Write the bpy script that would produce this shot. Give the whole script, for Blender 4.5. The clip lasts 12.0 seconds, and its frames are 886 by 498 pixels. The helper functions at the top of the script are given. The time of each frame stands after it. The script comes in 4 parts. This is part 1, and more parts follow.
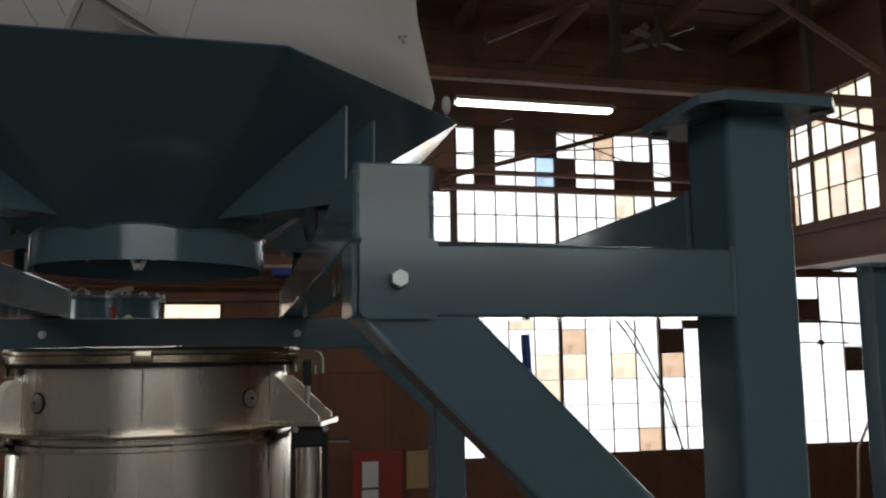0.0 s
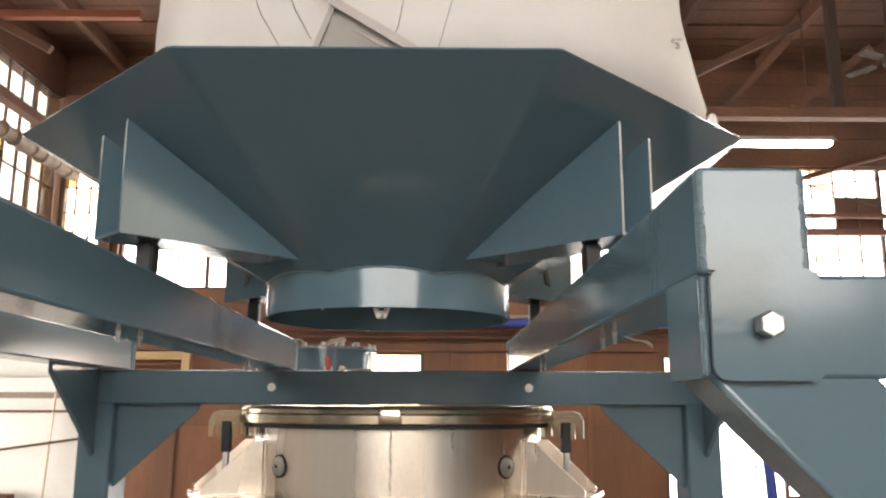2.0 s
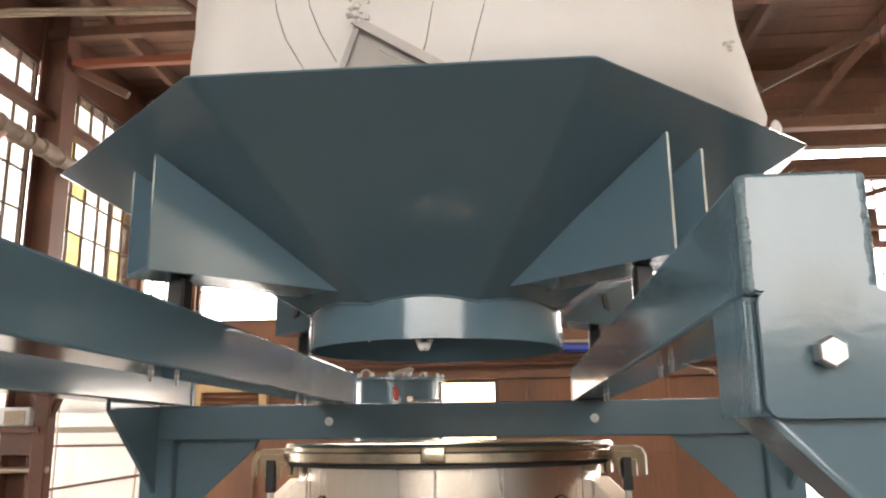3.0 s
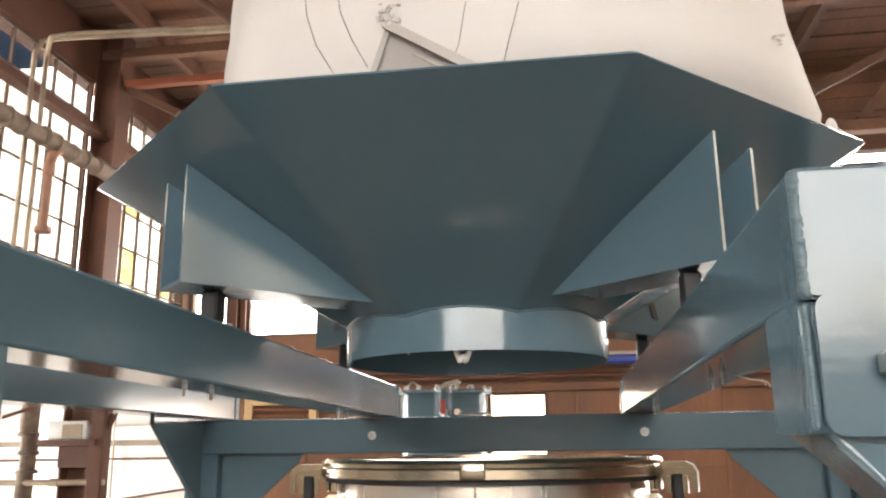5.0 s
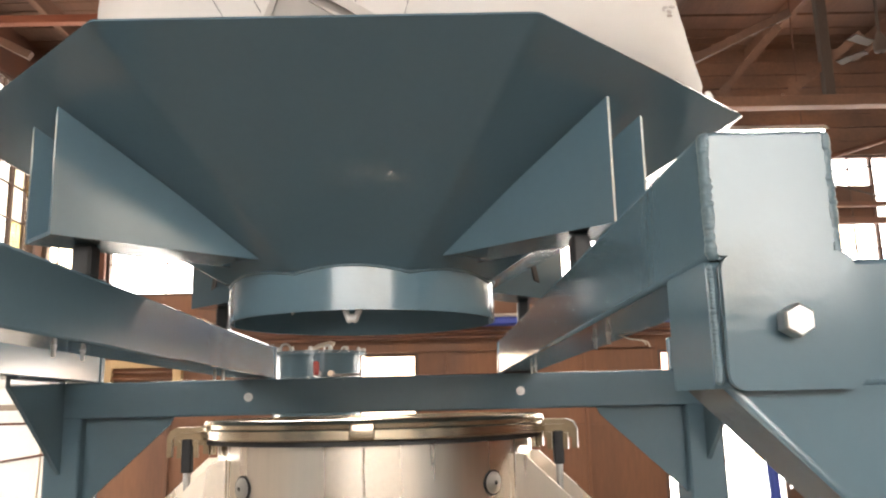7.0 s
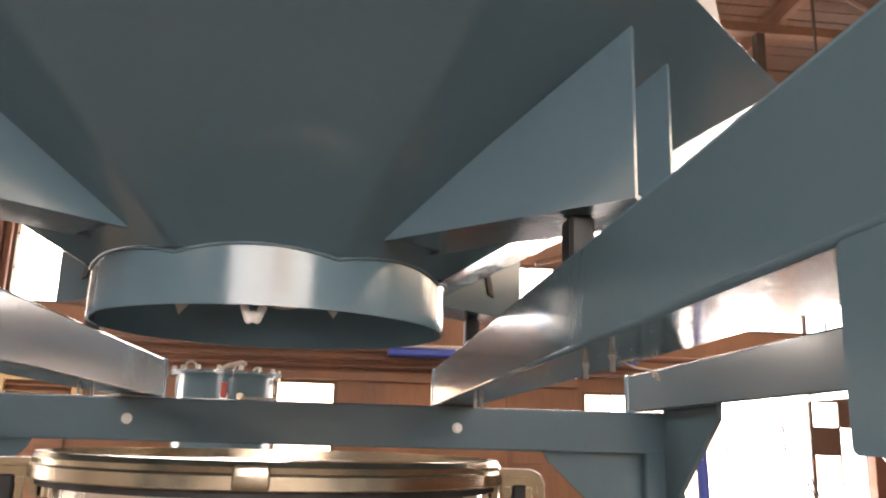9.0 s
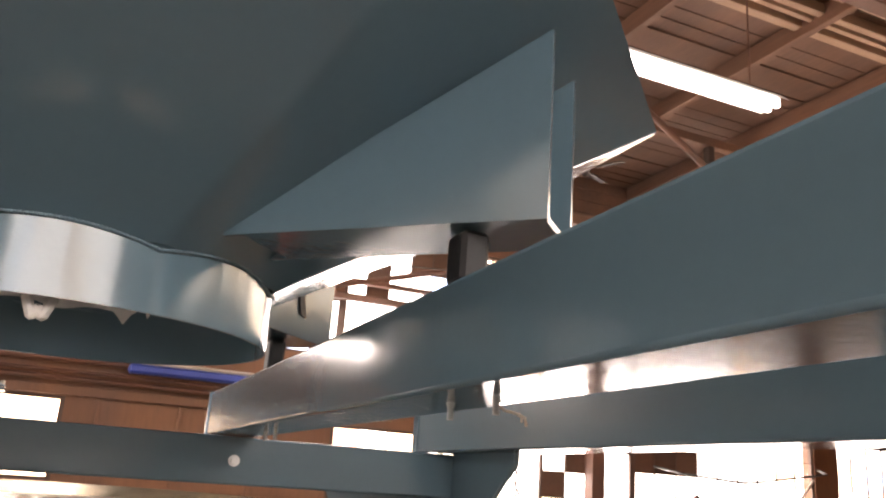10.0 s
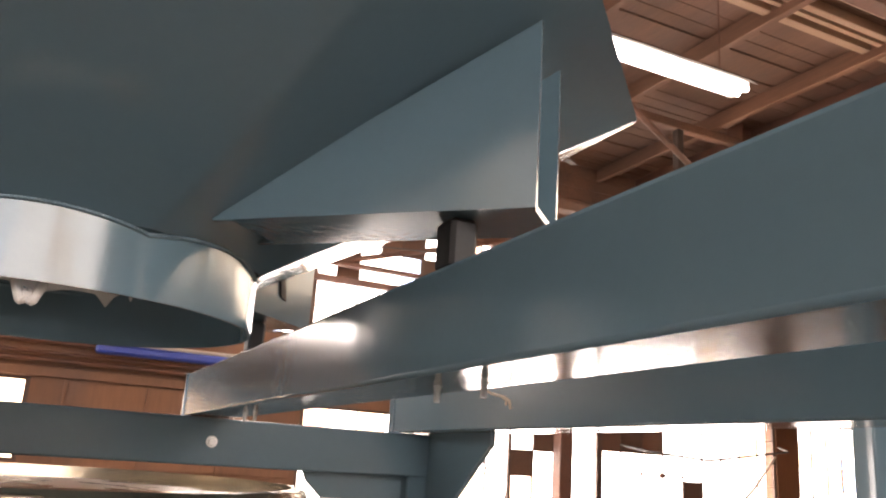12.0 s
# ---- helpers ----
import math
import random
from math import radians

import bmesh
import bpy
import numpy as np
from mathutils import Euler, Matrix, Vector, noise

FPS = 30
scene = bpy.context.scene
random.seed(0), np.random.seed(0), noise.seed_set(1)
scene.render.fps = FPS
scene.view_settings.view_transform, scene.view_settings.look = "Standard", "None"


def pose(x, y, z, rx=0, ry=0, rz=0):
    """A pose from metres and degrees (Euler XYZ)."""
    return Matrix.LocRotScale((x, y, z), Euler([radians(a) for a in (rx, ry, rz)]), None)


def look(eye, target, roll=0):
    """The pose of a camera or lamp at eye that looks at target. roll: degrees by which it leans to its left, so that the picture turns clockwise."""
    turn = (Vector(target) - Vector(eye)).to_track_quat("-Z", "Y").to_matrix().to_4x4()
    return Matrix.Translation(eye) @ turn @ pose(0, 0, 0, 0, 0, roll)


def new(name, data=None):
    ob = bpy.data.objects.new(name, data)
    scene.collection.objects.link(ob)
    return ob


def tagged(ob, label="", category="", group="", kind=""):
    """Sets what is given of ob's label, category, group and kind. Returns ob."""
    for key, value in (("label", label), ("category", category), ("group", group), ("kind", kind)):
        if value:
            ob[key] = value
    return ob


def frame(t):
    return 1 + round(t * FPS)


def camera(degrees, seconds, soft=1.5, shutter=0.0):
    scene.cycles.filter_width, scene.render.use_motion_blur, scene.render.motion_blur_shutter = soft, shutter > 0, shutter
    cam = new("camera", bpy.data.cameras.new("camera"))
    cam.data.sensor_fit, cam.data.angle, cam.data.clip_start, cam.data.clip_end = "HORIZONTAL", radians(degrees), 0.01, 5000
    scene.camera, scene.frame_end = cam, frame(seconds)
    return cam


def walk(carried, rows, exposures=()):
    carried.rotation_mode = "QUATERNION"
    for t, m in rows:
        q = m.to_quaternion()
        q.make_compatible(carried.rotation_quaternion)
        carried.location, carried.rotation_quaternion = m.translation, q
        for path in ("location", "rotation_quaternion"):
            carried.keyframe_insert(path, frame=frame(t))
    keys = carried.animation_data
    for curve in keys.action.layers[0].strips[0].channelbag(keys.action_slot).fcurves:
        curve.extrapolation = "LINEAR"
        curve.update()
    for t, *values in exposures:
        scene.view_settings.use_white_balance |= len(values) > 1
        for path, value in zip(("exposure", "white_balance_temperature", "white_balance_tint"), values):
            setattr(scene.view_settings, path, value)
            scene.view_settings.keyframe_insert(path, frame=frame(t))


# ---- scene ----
cam = camera(57.0, 12.0, soft=2.2)
PATH = [
    (0, (0.216, -0.959, 4.027), (0.685, 0.97, 4.277), -0.7),
    (0.5, (0.226, -0.879, 4.027), (0.231, 1.1, 4.317), -0.7),
    (1, (0.176, -0.807, 4.039), (0.037, 1.165, 4.343), -0.2),
    (1.5, (0.132, -0.744, 4.046), (0.084, 1.226, 4.387), 0.2),
    (2, (0.11, -0.709, 4.046), (0.122, 1.256, 4.419), 0.2),
    (2.5, (0.138, -0.68, 4.054), (0.117, 1.282, 4.441), -0.0),
    (3, (0.162, -0.638, 4.06), (-0.005, 1.307, 4.497), -0.7),
    (5, (0.175, -0.595, 4.064), (-0.108, 1.329, 4.531), -0.7),
    (5.5, (0.168, -0.591, 4.063), (-0.098, 1.338, 4.521), -0.7),
    (6, (0.15, -0.591, 4.064), (-0.023, 1.359, 4.472), -0.9),
    (6.5, (0.141, -0.591, 4.064), (0.088, 1.371, 4.448), -1.1),
    (8.5, (0.141, -0.366, 4.054), (0.267, 1.598, 4.41), -0.7),
    (9, (0.131, -0.23, 4.071), (0.332, 1.709, 4.52), 1.6),
    (9.5, (0.097, -0.121, 4.077), (0.57, 1.743, 4.625), 4.6),
    (10, (0.057, -0.072, 4.08), (0.808, 1.699, 4.628), 4.1),
    (10.5, (0.039, -0.051, 4.076), (0.901, 1.677, 4.594), 3.7),
    (11, (0.032, -0.047, 4.075), (0.888, 1.689, 4.57), 3.7),
    (11.5, (0.037, -0.056, 4.08), (0.847, 1.694, 4.615), 3.7),
    (12, (0.035, -0.078, 4.081), (0.861, 1.672, 4.587), 3.8),
]
walk(cam, [(t, look(eye, target, roll)) for t, eye, target, roll in PATH],
     exposures=((0.0, -2.36, 5900, 6), (0.2, -2.07, 5950, 6), (0.5, -1.48, 6150, 7), (0.7, -0.92, 6300, 8), (1.0, -0.3, 6450, 8), (1.4, 0.0, 6550, 9), (2.3, 0.02, 6550, 11), (5.0, 0.26, 6550, 11), (6.7, 0.29, 6600, 11), (8.5, 0.46, 6900, 16), (9.3, 0.27, 7000, 19), (10.0, 0.18, 7000, 20), (10.5, -0.04, 7000, 20), (11.0, -0.14, 7000, 20), (11.5, 0.25, 7000, 19), (12.0, 0.22, 7000, 20)))

# ---- world, daylight and lamps ----
world = bpy.data.worlds.new("sky")
scene.world = world
world.use_nodes = True
wn = world.node_tree
sky = wn.nodes.new("ShaderNodeTexSky")
sky.sky_type, sky.sun_disc = "NISHITA", False
sky.sun_elevation, sky.sun_rotation = radians(38), radians(140)
wn.links.new(sky.outputs[0], wn.nodes["Background"].inputs[0])
wn.nodes["Background"].inputs[1].default_value = 0.10


def daylight(name, centre, aim, w, h, watts, colour=(1, 0.97, 0.93)):
    """Sky light standing in a window or an added opening."""
    lamp = bpy.data.lights.new(name, "AREA")
    lamp.shape, lamp.size, lamp.size_y, lamp.energy, lamp.color = "RECTANGLE", w, h, watts, colour
    ob = new(name, lamp)
    ob.matrix_world = look(centre, aim)
    return ob


WARM = (1, 0.945, 0.885)
daylight("daylight_back_low", (8.1, 12.5, 3.5), (8.1, 0, 3.5), 9.4, 2.7, 1200, WARM)
daylight("daylight_back_high", (6.3, 12.5, 6.85), (6.3, 0, 6.85), 5.7, 2.2, 300, WARM)
daylight("daylight_back_left", (-2.5, 12.5, 6.85), (-2.5, 0, 6.85), 3.8, 2.2, 300, WARM)
daylight("daylight_right", (10.3, 1.0, 7.25), (0, 1.0, 7.25), 21.0, 2.2, 700, WARM)
daylight("daylight_left", (-6.5, 1.0, 7.35), (0, 1.0, 7.35), 21.0, 3.1, 1400, WARM)
daylight("daylight_front", (0.85, -10.5, 7.25), (0.85, 0, 7.25), 10.1, 4.0, 1150, (1, 0.98, 0.94))
# added fill for the left aisle, from an unseen opening in its outer wall
daylight("aisle_fill", (-9.9, 8.5, 3.4), (0, 8.5, 3.4), 4.6, 3.0, 150, (1, 0.96, 0.9))
daylight("daylight_aisle_right", (14.9, 12.5, 3.8), (14.9, 0, 3.8), 3.2, 3.0, 60, WARM)

# ---- materials ----


def mat(name, colour, rough=0.6, metal=0.0, vary=0.25, grain=40.0, large=1.5, bump=0.05, second=None, stretch=(1, 1, 1), coat=0.0, jitter=0.0, rvary=0.15):
    m = bpy.data.materials.new(name)
    m.use_nodes = True
    n, k = m.node_tree.nodes, m.node_tree.links
    b = n["Principled BSDF"]
    co = n.new("ShaderNodeTexCoord")
    mp = n.new("ShaderNodeMapping")
    mp.inputs["Scale"].default_value = stretch
    k.new(co.outputs["Object"], mp.inputs["Vector"])
    fine, wide = n.new("ShaderNodeTexNoise"), n.new("ShaderNodeTexNoise")
    fine.inputs["Scale"].default_value, wide.inputs["Scale"].default_value = grain, large
    fine.inputs["Detail"].default_value, wide.inputs["Detail"].default_value = 4, 5
    k.new(mp.outputs[0], fine.inputs["Vector"])
    k.new(mp.outputs[0], wide.inputs["Vector"])
    ramp = n.new("ShaderNodeValToRGB")
    ramp.color_ramp.elements[0].position, ramp.color_ramp.elements[1].position = 0.25, 0.75
    second = second or tuple(c * (1 - vary) for c in colour)
    ramp.color_ramp.elements[0].color = (*second, 1)
    ramp.color_ramp.elements[1].color = (*colour, 1)
    k.new(wide.outputs[0], ramp.inputs[0])
    mix = n.new("ShaderNodeMix")
    mix.data_type, mix.blend_type = "RGBA", "MULTIPLY"
    mix.inputs["Factor"].default_value = vary
    k.new(ramp.outputs[0], mix.inputs[6])
    k.new(fine.outputs[0], mix.inputs[7])
    out = mix.outputs[2]
    if jitter:
        info = n.new("ShaderNodeObjectInfo")
        hsv = n.new("ShaderNodeHueSaturation")
        rng = n.new("ShaderNodeMapRange")
        rng.inputs["To Min"].default_value, rng.inputs["To Max"].default_value = 1 - jitter, 1 + jitter
        k.new(info.outputs["Random"], rng.inputs["Value"])
        k.new(rng.outputs[0], hsv.inputs["Value"])
        k.new(out, hsv.inputs["Color"])
        out = hsv.outputs[0]
    k.new(out, b.inputs["Base Color"])
    rr = n.new("ShaderNodeMapRange")
    rr.inputs["To Min"].default_value, rr.inputs["To Max"].default_value = max(rough - rvary, 0.05), min(rough + rvary, 1)
    k.new(wide.outputs[0], rr.inputs["Value"])
    k.new(rr.outputs[0], b.inputs["Roughness"])
    b.inputs["Metallic"].default_value = metal
    b.inputs["Coat Weight"].default_value = coat
    if bump:
        bp = n.new("ShaderNodeBump")
        bp.inputs["Strength"].default_value = bump
        bp.inputs["Distance"].default_value = 0.01
        k.new(fine.outputs[0], bp.inputs["Height"])
        k.new(bp.outputs[0], b.inputs["Normal"])
    return m


PAINT = mat("blue_grey_paint", (0.083, 0.136, 0.168), 0.15, vary=0.06, grain=90, large=1.6, bump=0.025, coat=0.1, rvary=0.05)
STEEL = mat("stainless_steel", (0.92, 0.835, 0.735), 0.28, 1.0, vary=0.12, grain=90, large=14, bump=0.03, stretch=(1, 1, 0.05), rvary=0.12)
POLISHED = mat("polished_clamp_steel", (0.6, 0.51, 0.39), 0.24, 1.0, vary=0.15, grain=120, large=14, bump=0.01, rvary=0.06)
STRAP = mat("worn_clamp_steel", (0.19, 0.145, 0.095), 0.3, 1.0, vary=0.25, grain=140, large=20, bump=0.02, rvary=0.08)
ZINC = mat("zinc_bolt", (0.56, 0.56, 0.55), 0.36, 1.0, vary=0.2, grain=300, large=40, bump=0.03)
RUBBER = mat("black_rubber", (0.018, 0.018, 0.02), 0.65, vary=0.3, grain=200, bump=0.05)
RUST = mat("rust_brown_steel", (0.16, 0.058, 0.028), 0.72, vary=0.4, grain=30, large=2.2, bump=0.12, second=(0.075, 0.032, 0.02))
TIMBER = mat("old_roof_timber", (0.19, 0.085, 0.045), 0.8, vary=0.45, grain=22, large=1.1, bump=0.15, second=(0.065, 0.034, 0.022), stretch=(1, 0.12, 1), jitter=0.25)
RAFTER = mat("pale_sawn_timber", (0.4, 0.25, 0.16), 0.75, vary=0.35, grain=26, large=1.4, bump=0.1, stretch=(0.12, 1, 1), jitter=0.15)
REDWOOD = mat("reddish_timber", (0.36, 0.1, 0.045), 0.75, vary=0.35, grain=26, large=1.4, bump=0.1, stretch=(0.12, 1, 1))
PLY = mat("brown_plywood", (0.235, 0.095, 0.038), 0.6, vary=0.35, grain=26, large=1.6, bump=0.06, second=(0.13, 0.052, 0.024), stretch=(1, 1, 0.15), jitter=0.22)
WHITEWALL = mat("white_painted_wall", (0.78, 0.76, 0.72), 0.8, vary=0.12, grain=14, large=0.9, bump=0.08, second=(0.66, 0.63, 0.58))
CONCRETE = mat("concrete", (0.29, 0.22, 0.16), 0.55, vary=0.35, grain=25, large=0.5, bump=0.1)
FANBROWN = mat("dark_fan_enamel", (0.05, 0.03, 0.02), 0.85, vary=0.3, grain=30, large=3)
LAG = mat("pipe_lagging", (0.34, 0.27, 0.21), 0.9, vary=0.5, grain=18, large=5, bump=0.4, second=(0.16, 0.11, 0.08))
PINKPIPE = mat("pink_brown_pipe", (0.42, 0.22, 0.15), 0.6, vary=0.3, grain=20, large=4)
CONDUIT = mat("galvanised_conduit", (0.55, 0.45, 0.34), 0.4, 0.7, vary=0.3, grain=40, large=5)
CABLE = mat("dark_cable", (0.05, 0.045, 0.04), 0.6, vary=0.2)
PALECABLE = mat("pale_cable", (0.5, 0.42, 0.34), 0.6, vary=0.2)
REDPAINT = mat("red_door_paint", (0.36, 0.035, 0.022), 0.5, vary=0.3, grain=20, large=2)
BLUEPAINT = mat("deep_blue_paint", (0.02, 0.045, 0.28), 0.5, vary=0.2)
CARD = mat("tan_board", (0.5, 0.34, 0.17), 0.8, vary=0.25)
BOARD = mat("window_board", (0.12, 0.055, 0.03), 0.8, vary=0.35, grain=20, jitter=0.3)
SASH = mat("rusted_sash_bar", (0.11, 0.06, 0.04), 0.7, vary=0.3, grain=30, bump=0.1)
WHITEENAMEL = mat("white_enamel", (0.75, 0.75, 0.73), 0.4, vary=0.1)
THREAD = mat("grey_thread", (0.24, 0.23, 0.23), 0.9, vary=0.2)
WELD = mat("painted_weld", (0.1, 0.158, 0.19), 0.34, vary=0.15, grain=120, large=60, bump=0.2, coat=0.1)


def bag_cloth(name, colour, through_light):
    m = mat(name, colour, 0.75, vary=0.12, grain=5, large=3.0, bump=0.6, second=tuple(c * 0.9 for c in colour))
    n, k = m.node_tree.nodes, m.node_tree.links
    weave = n.new("ShaderNodeTexWave")
    weave.inputs["Scale"].default_value, weave.inputs["Distortion"].default_value = 140, 0.4
    co = [x for x in n if x.type == "TEX_COORD"][0]
    k.new(co.outputs["Object"], weave.inputs["Vector"])
    old = [x for x in n if x.type == "BUMP"][0]
    bp = n.new("ShaderNodeBump")
    bp.inputs["Strength"].default_value, bp.inputs["Distance"].default_value = 0.08, 0.002
    k.new(weave.outputs[0], bp.inputs["Height"])
    k.new(old.outputs[0], bp.inputs["Normal"])
    k.new(bp.outputs[0], n["Principled BSDF"].inputs["Normal"])
    n["Principled BSDF"].inputs["Subsurface Weight"].default_value = through_light
    n["Principled BSDF"].inputs["Subsurface Radius"].default_value = (0.05, 0.04, 0.03)
    return m


BAG = bag_cloth("white_woven_bag", (0.6, 0.57, 0.545), 0.1)
BAGGREY = bag_cloth("grey_bag_liner", (0.44, 0.405, 0.375), 0.0)


def glass(name, stops):
    """Old frosted window glass, clear to dirty pane by pane."""
    m = bpy.data.materials.new(name)
    m.use_nodes = True
    n, k = m.node_tree.nodes, m.node_tree.links
    n.remove(n["Principled BSDF"])
    info, ramp = n.new("ShaderNodeObjectInfo"), n.new("ShaderNodeValToRGB")
    r = ramp.color_ramp
    r.interpolation = "CONSTANT"
    while len(r.elements) < len(stops):
        r.elements.new(0.5)
    for e, (p, c) in zip(r.elements, stops):
        e.position, e.color = p, (*c, 1)
    k.new(info.outputs["Random"], ramp.inputs[0])
    dirt = n.new("ShaderNodeTexNoise")
    dirt.inputs["Scale"].default_value, dirt.inputs["Detail"].default_value = 5, 6
    co = n.new("ShaderNodeTexCoord")
    k.new(co.outputs["Object"], dirt.inputs["Vector"])
    grime = n.new("ShaderNodeMapRange")
    grime.inputs["From Min"].default_value, grime.inputs["From Max"].default_value = 0.42, 0.7
    grime.inputs["To Min"].default_value, grime.inputs["To Max"].default_value = 1.0, 0.75
    k.new(dirt.outputs[0], grime.inputs["Value"])
    mul = n.new("ShaderNodeMix")
    mul.data_type, mul.blend_type = "RGBA", "MULTIPLY"
    mul.inputs["Factor"].default_value = 0.8
    k.new(ramp.outputs[0], mul.inputs[6])
    k.new(grime.outputs[0], mul.inputs[7])
    clear, gloss, mix = n.new("ShaderNodeBsdfTransparent"), n.new("ShaderNodeBsdfGlossy"), n.new("ShaderNodeMixShader")
    gloss.inputs["Roughness"].default_value = 0.15
    k.new(mul.outputs[2], clear.inputs["Color"])
    mix.inputs[0].default_value = 0.06
    k.new(clear.outputs[0], mix.inputs[1])
    k.new(gloss.outputs[0], mix.inputs[2])
    k.new(mix.outputs[0], n["Material Output"].inputs[0])
    return m


CLEAR = ((0.0, (1, 1, 1)), (0.5, (0.95, 0.96, 0.96)), (0.72, (0.86, 0.78, 0.68)), (0.8, (0.93, 0.92, 0.9)), (0.92, (0.62, 0.72, 0.84)), (0.97, (0.74, 0.62, 0.52)))
STAINED = ((0.0, (0.95, 0.92, 0.85)), (0.35, (0.85, 0.79, 0.68)), (0.55, (0.93, 0.9, 0.84)), (0.76, (0.72, 0.63, 0.48)), (0.88, (0.78, 0.69, 0.6)), (0.97, (0.62, 0.5, 0.24)))
GLASS = glass("frosted_window_glass", CLEAR)
STAINGLASS = glass("stained_window_glass", STAINED)
# the stained panes again, tinted about half as bright to tone down the sky's glare
DIMSTAINGLASS = glass("dimmed_stained_window_glass", [(p, tuple(0.5 * v ** 0.6 for v in c)) for p, c in STAINED])


def glow(name, colour, strength):
    m = bpy.data.materials.new(name)
    m.use_nodes = True
    b = m.node_tree.nodes["Principled BSDF"]
    b.inputs["Base Color"].default_value = (0.8, 0.8, 0.8, 1)
    b.inputs["Emission Color"].default_value = (*colour, 1)
    b.inputs["Emission Strength"].default_value = strength
    return m


DAY = glow("overcast_sky", (1, 0.97, 0.92), 10.0)
DAYDIM = glow("overcast_sky_east", (1, 0.95, 0.88), 5.0)
TUBE = glow("lit_fluorescent_tube", (1, 0.96, 0.88), 45)

# ---- mesh helpers ----


def mesh_of(name, bm, material, smooth=False):
    bmesh.ops.recalc_face_normals(bm, faces=bm.faces)
    bm.normal_update()
    me = bpy.data.meshes.new(name)
    biggest = max(f.calc_area() for f in bm.faces)
    for f in bm.faces:
        f.smooth = bool(smooth) and not (smooth == "tube" and (len(f.verts) > 4 or f.calc_area() > 0.3 * biggest))
    bm.to_mesh(me)
    bm.free()
    me.materials.append(material)
    if smooth is True:
        me.set_sharp_from_angle(angle=radians(38))
    return me


def part(name, bm, material, parent=None, label="", smooth=False):
    ob = new(name, mesh_of(name, bm, material, smooth))
    if parent:
        ob.parent = parent
    if label:
        ob["label"] = label
    return ob


def empty(name, label, category, group="", kind="", at=(0, 0, 0)):
    ob = new(name)
    ob.location = at
    ob.empty_display_size = 0.1
    return tagged(ob, label, category, group, kind)


def box(lo, hi, bevel=0.0, bm=None, seg=1):
    bm = bm or bmesh.new()
    m = Matrix.Translation([(a + b) / 2 for a, b in zip(lo, hi)]) @ Matrix.Diagonal((*[abs(b - a) for a, b in zip(lo, hi)], 1))
    g = bmesh.ops.create_cube(bm, size=1, matrix=m)
    if bevel:
        es = list({e for v in g["verts"] for e in v.link_edges})
        bmesh.ops.bevel(bm, geom=es, offset=bevel, segments=seg, affect="EDGES", profile=0.5)
    return bm


def tube(lo, hi, axis, radius=0.008, bm=None):
    """A rectangular steel tube with rounded long edges."""
    bm = bm or bmesh.new()
    m = Matrix.Translation([(a + b) / 2 for a, b in zip(lo, hi)]) @ Matrix.Diagonal((*[abs(b - a) for a, b in zip(lo, hi)], 1))
    g = bmesh.ops.create_cube(bm, size=1, matrix=m)
    es = [e for e in {e for v in g["verts"] for e in v.link_edges} if abs((e.verts[0].co - e.verts[1].co)[axis]) > 1e-4]
    bmesh.ops.bevel(bm, geom=es, offset=radius, segments=4, affect="EDGES", profile=0.5)
    return bm


def rod(a, b, r, bm=None, n=12, r2=None):
    bm = bm or bmesh.new()
    a, b = Vector(a), Vector(b)
    d = b - a
    m = Matrix.Translation((a + b) / 2) @ d.to_track_quat("Z", "Y").to_matrix().to_4x4()
    bmesh.ops.create_cone(bm, cap_ends=True, segments=n, radius1=r, radius2=r if r2 is None else r2, depth=d.length, matrix=m)
    return bm


def chain(points, r, bm=None, n=8):
    bm = bm or bmesh.new()
    for a, b in zip(points, points[1:]):
        rod(a, b, r, bm, n)
    for p in points[1:-1]:
        bmesh.ops.create_icosphere(bm, subdivisions=1, radius=r, matrix=Matrix.Translation(p))
    return bm


def lathe(profile, centre, n=64, bm=None):
    """Turn a closed profile of (radius, z) round the upright through centre."""
    bm = bm or bmesh.new()
    rings = []
    for i in range(n):
        a = 2 * math.pi * i / n
        rings.append([bm.verts.new((centre[0] + r * math.cos(a), centre[1] + r * math.sin(a), z)) for r, z in profile])
    p = len(profile)
    for i in range(n):
        for j in range(p):
            bm.faces.new((rings[i][j], rings[(i + 1) % n][j], rings[(i + 1) % n][(j + 1) % p], rings[i][(j + 1) % p]))
    return bm


def ragged(a, b, r, seed):
    """A wrapped pipe from a to b in one skin: uneven rolls of lagging with raised lap bands."""
    a, b = Vector(a), Vector(b)
    d = (b - a).normalized()
    e1 = d.orthogonal().normalized()
    e2 = d.cross(e1)
    rnd = random.Random(seed)
    far, at, prof = (b - a).length, 0.0, []
    while at < far:
        step, rr = rnd.uniform(0.16, 0.38), r * rnd.uniform(0.86, 1.06)
        dx, dy = rnd.uniform(-0.012, 0.012), rnd.uniform(-0.012, 0.012)
        for q, rq in ((0.0, r * 1.2), (0.035, r * 1.18), (0.045, rr), (step * 0.5, rr * rnd.uniform(0.96, 1.06)), (step - 0.01, rr)):
            prof.append((at + q, rq, dx, dy))
        at += step
    bm = bmesh.new()
    rings = []
    for q, rq, dx, dy in prof:
        c = a + d * q + e1 * dx + e2 * dy
        rings.append([bm.verts.new(c + (e1 * math.cos(w) + e2 * math.sin(w)) * rq * rnd.uniform(0.95, 1.05)) for w in [2 * math.pi * k / 16 for k in range(16)]])
    for p, q in zip(rings, rings[1:]):
        for k in range(16):
            j = (k + 1) % 16
            bm.faces.new((p[k], p[j], q[j], q[k]))
    bm.faces.new(rings[0])
    bm.faces.new(rings[-1])
    bmesh.ops.recalc_face_normals(bm, faces=bm.faces)
    return bm


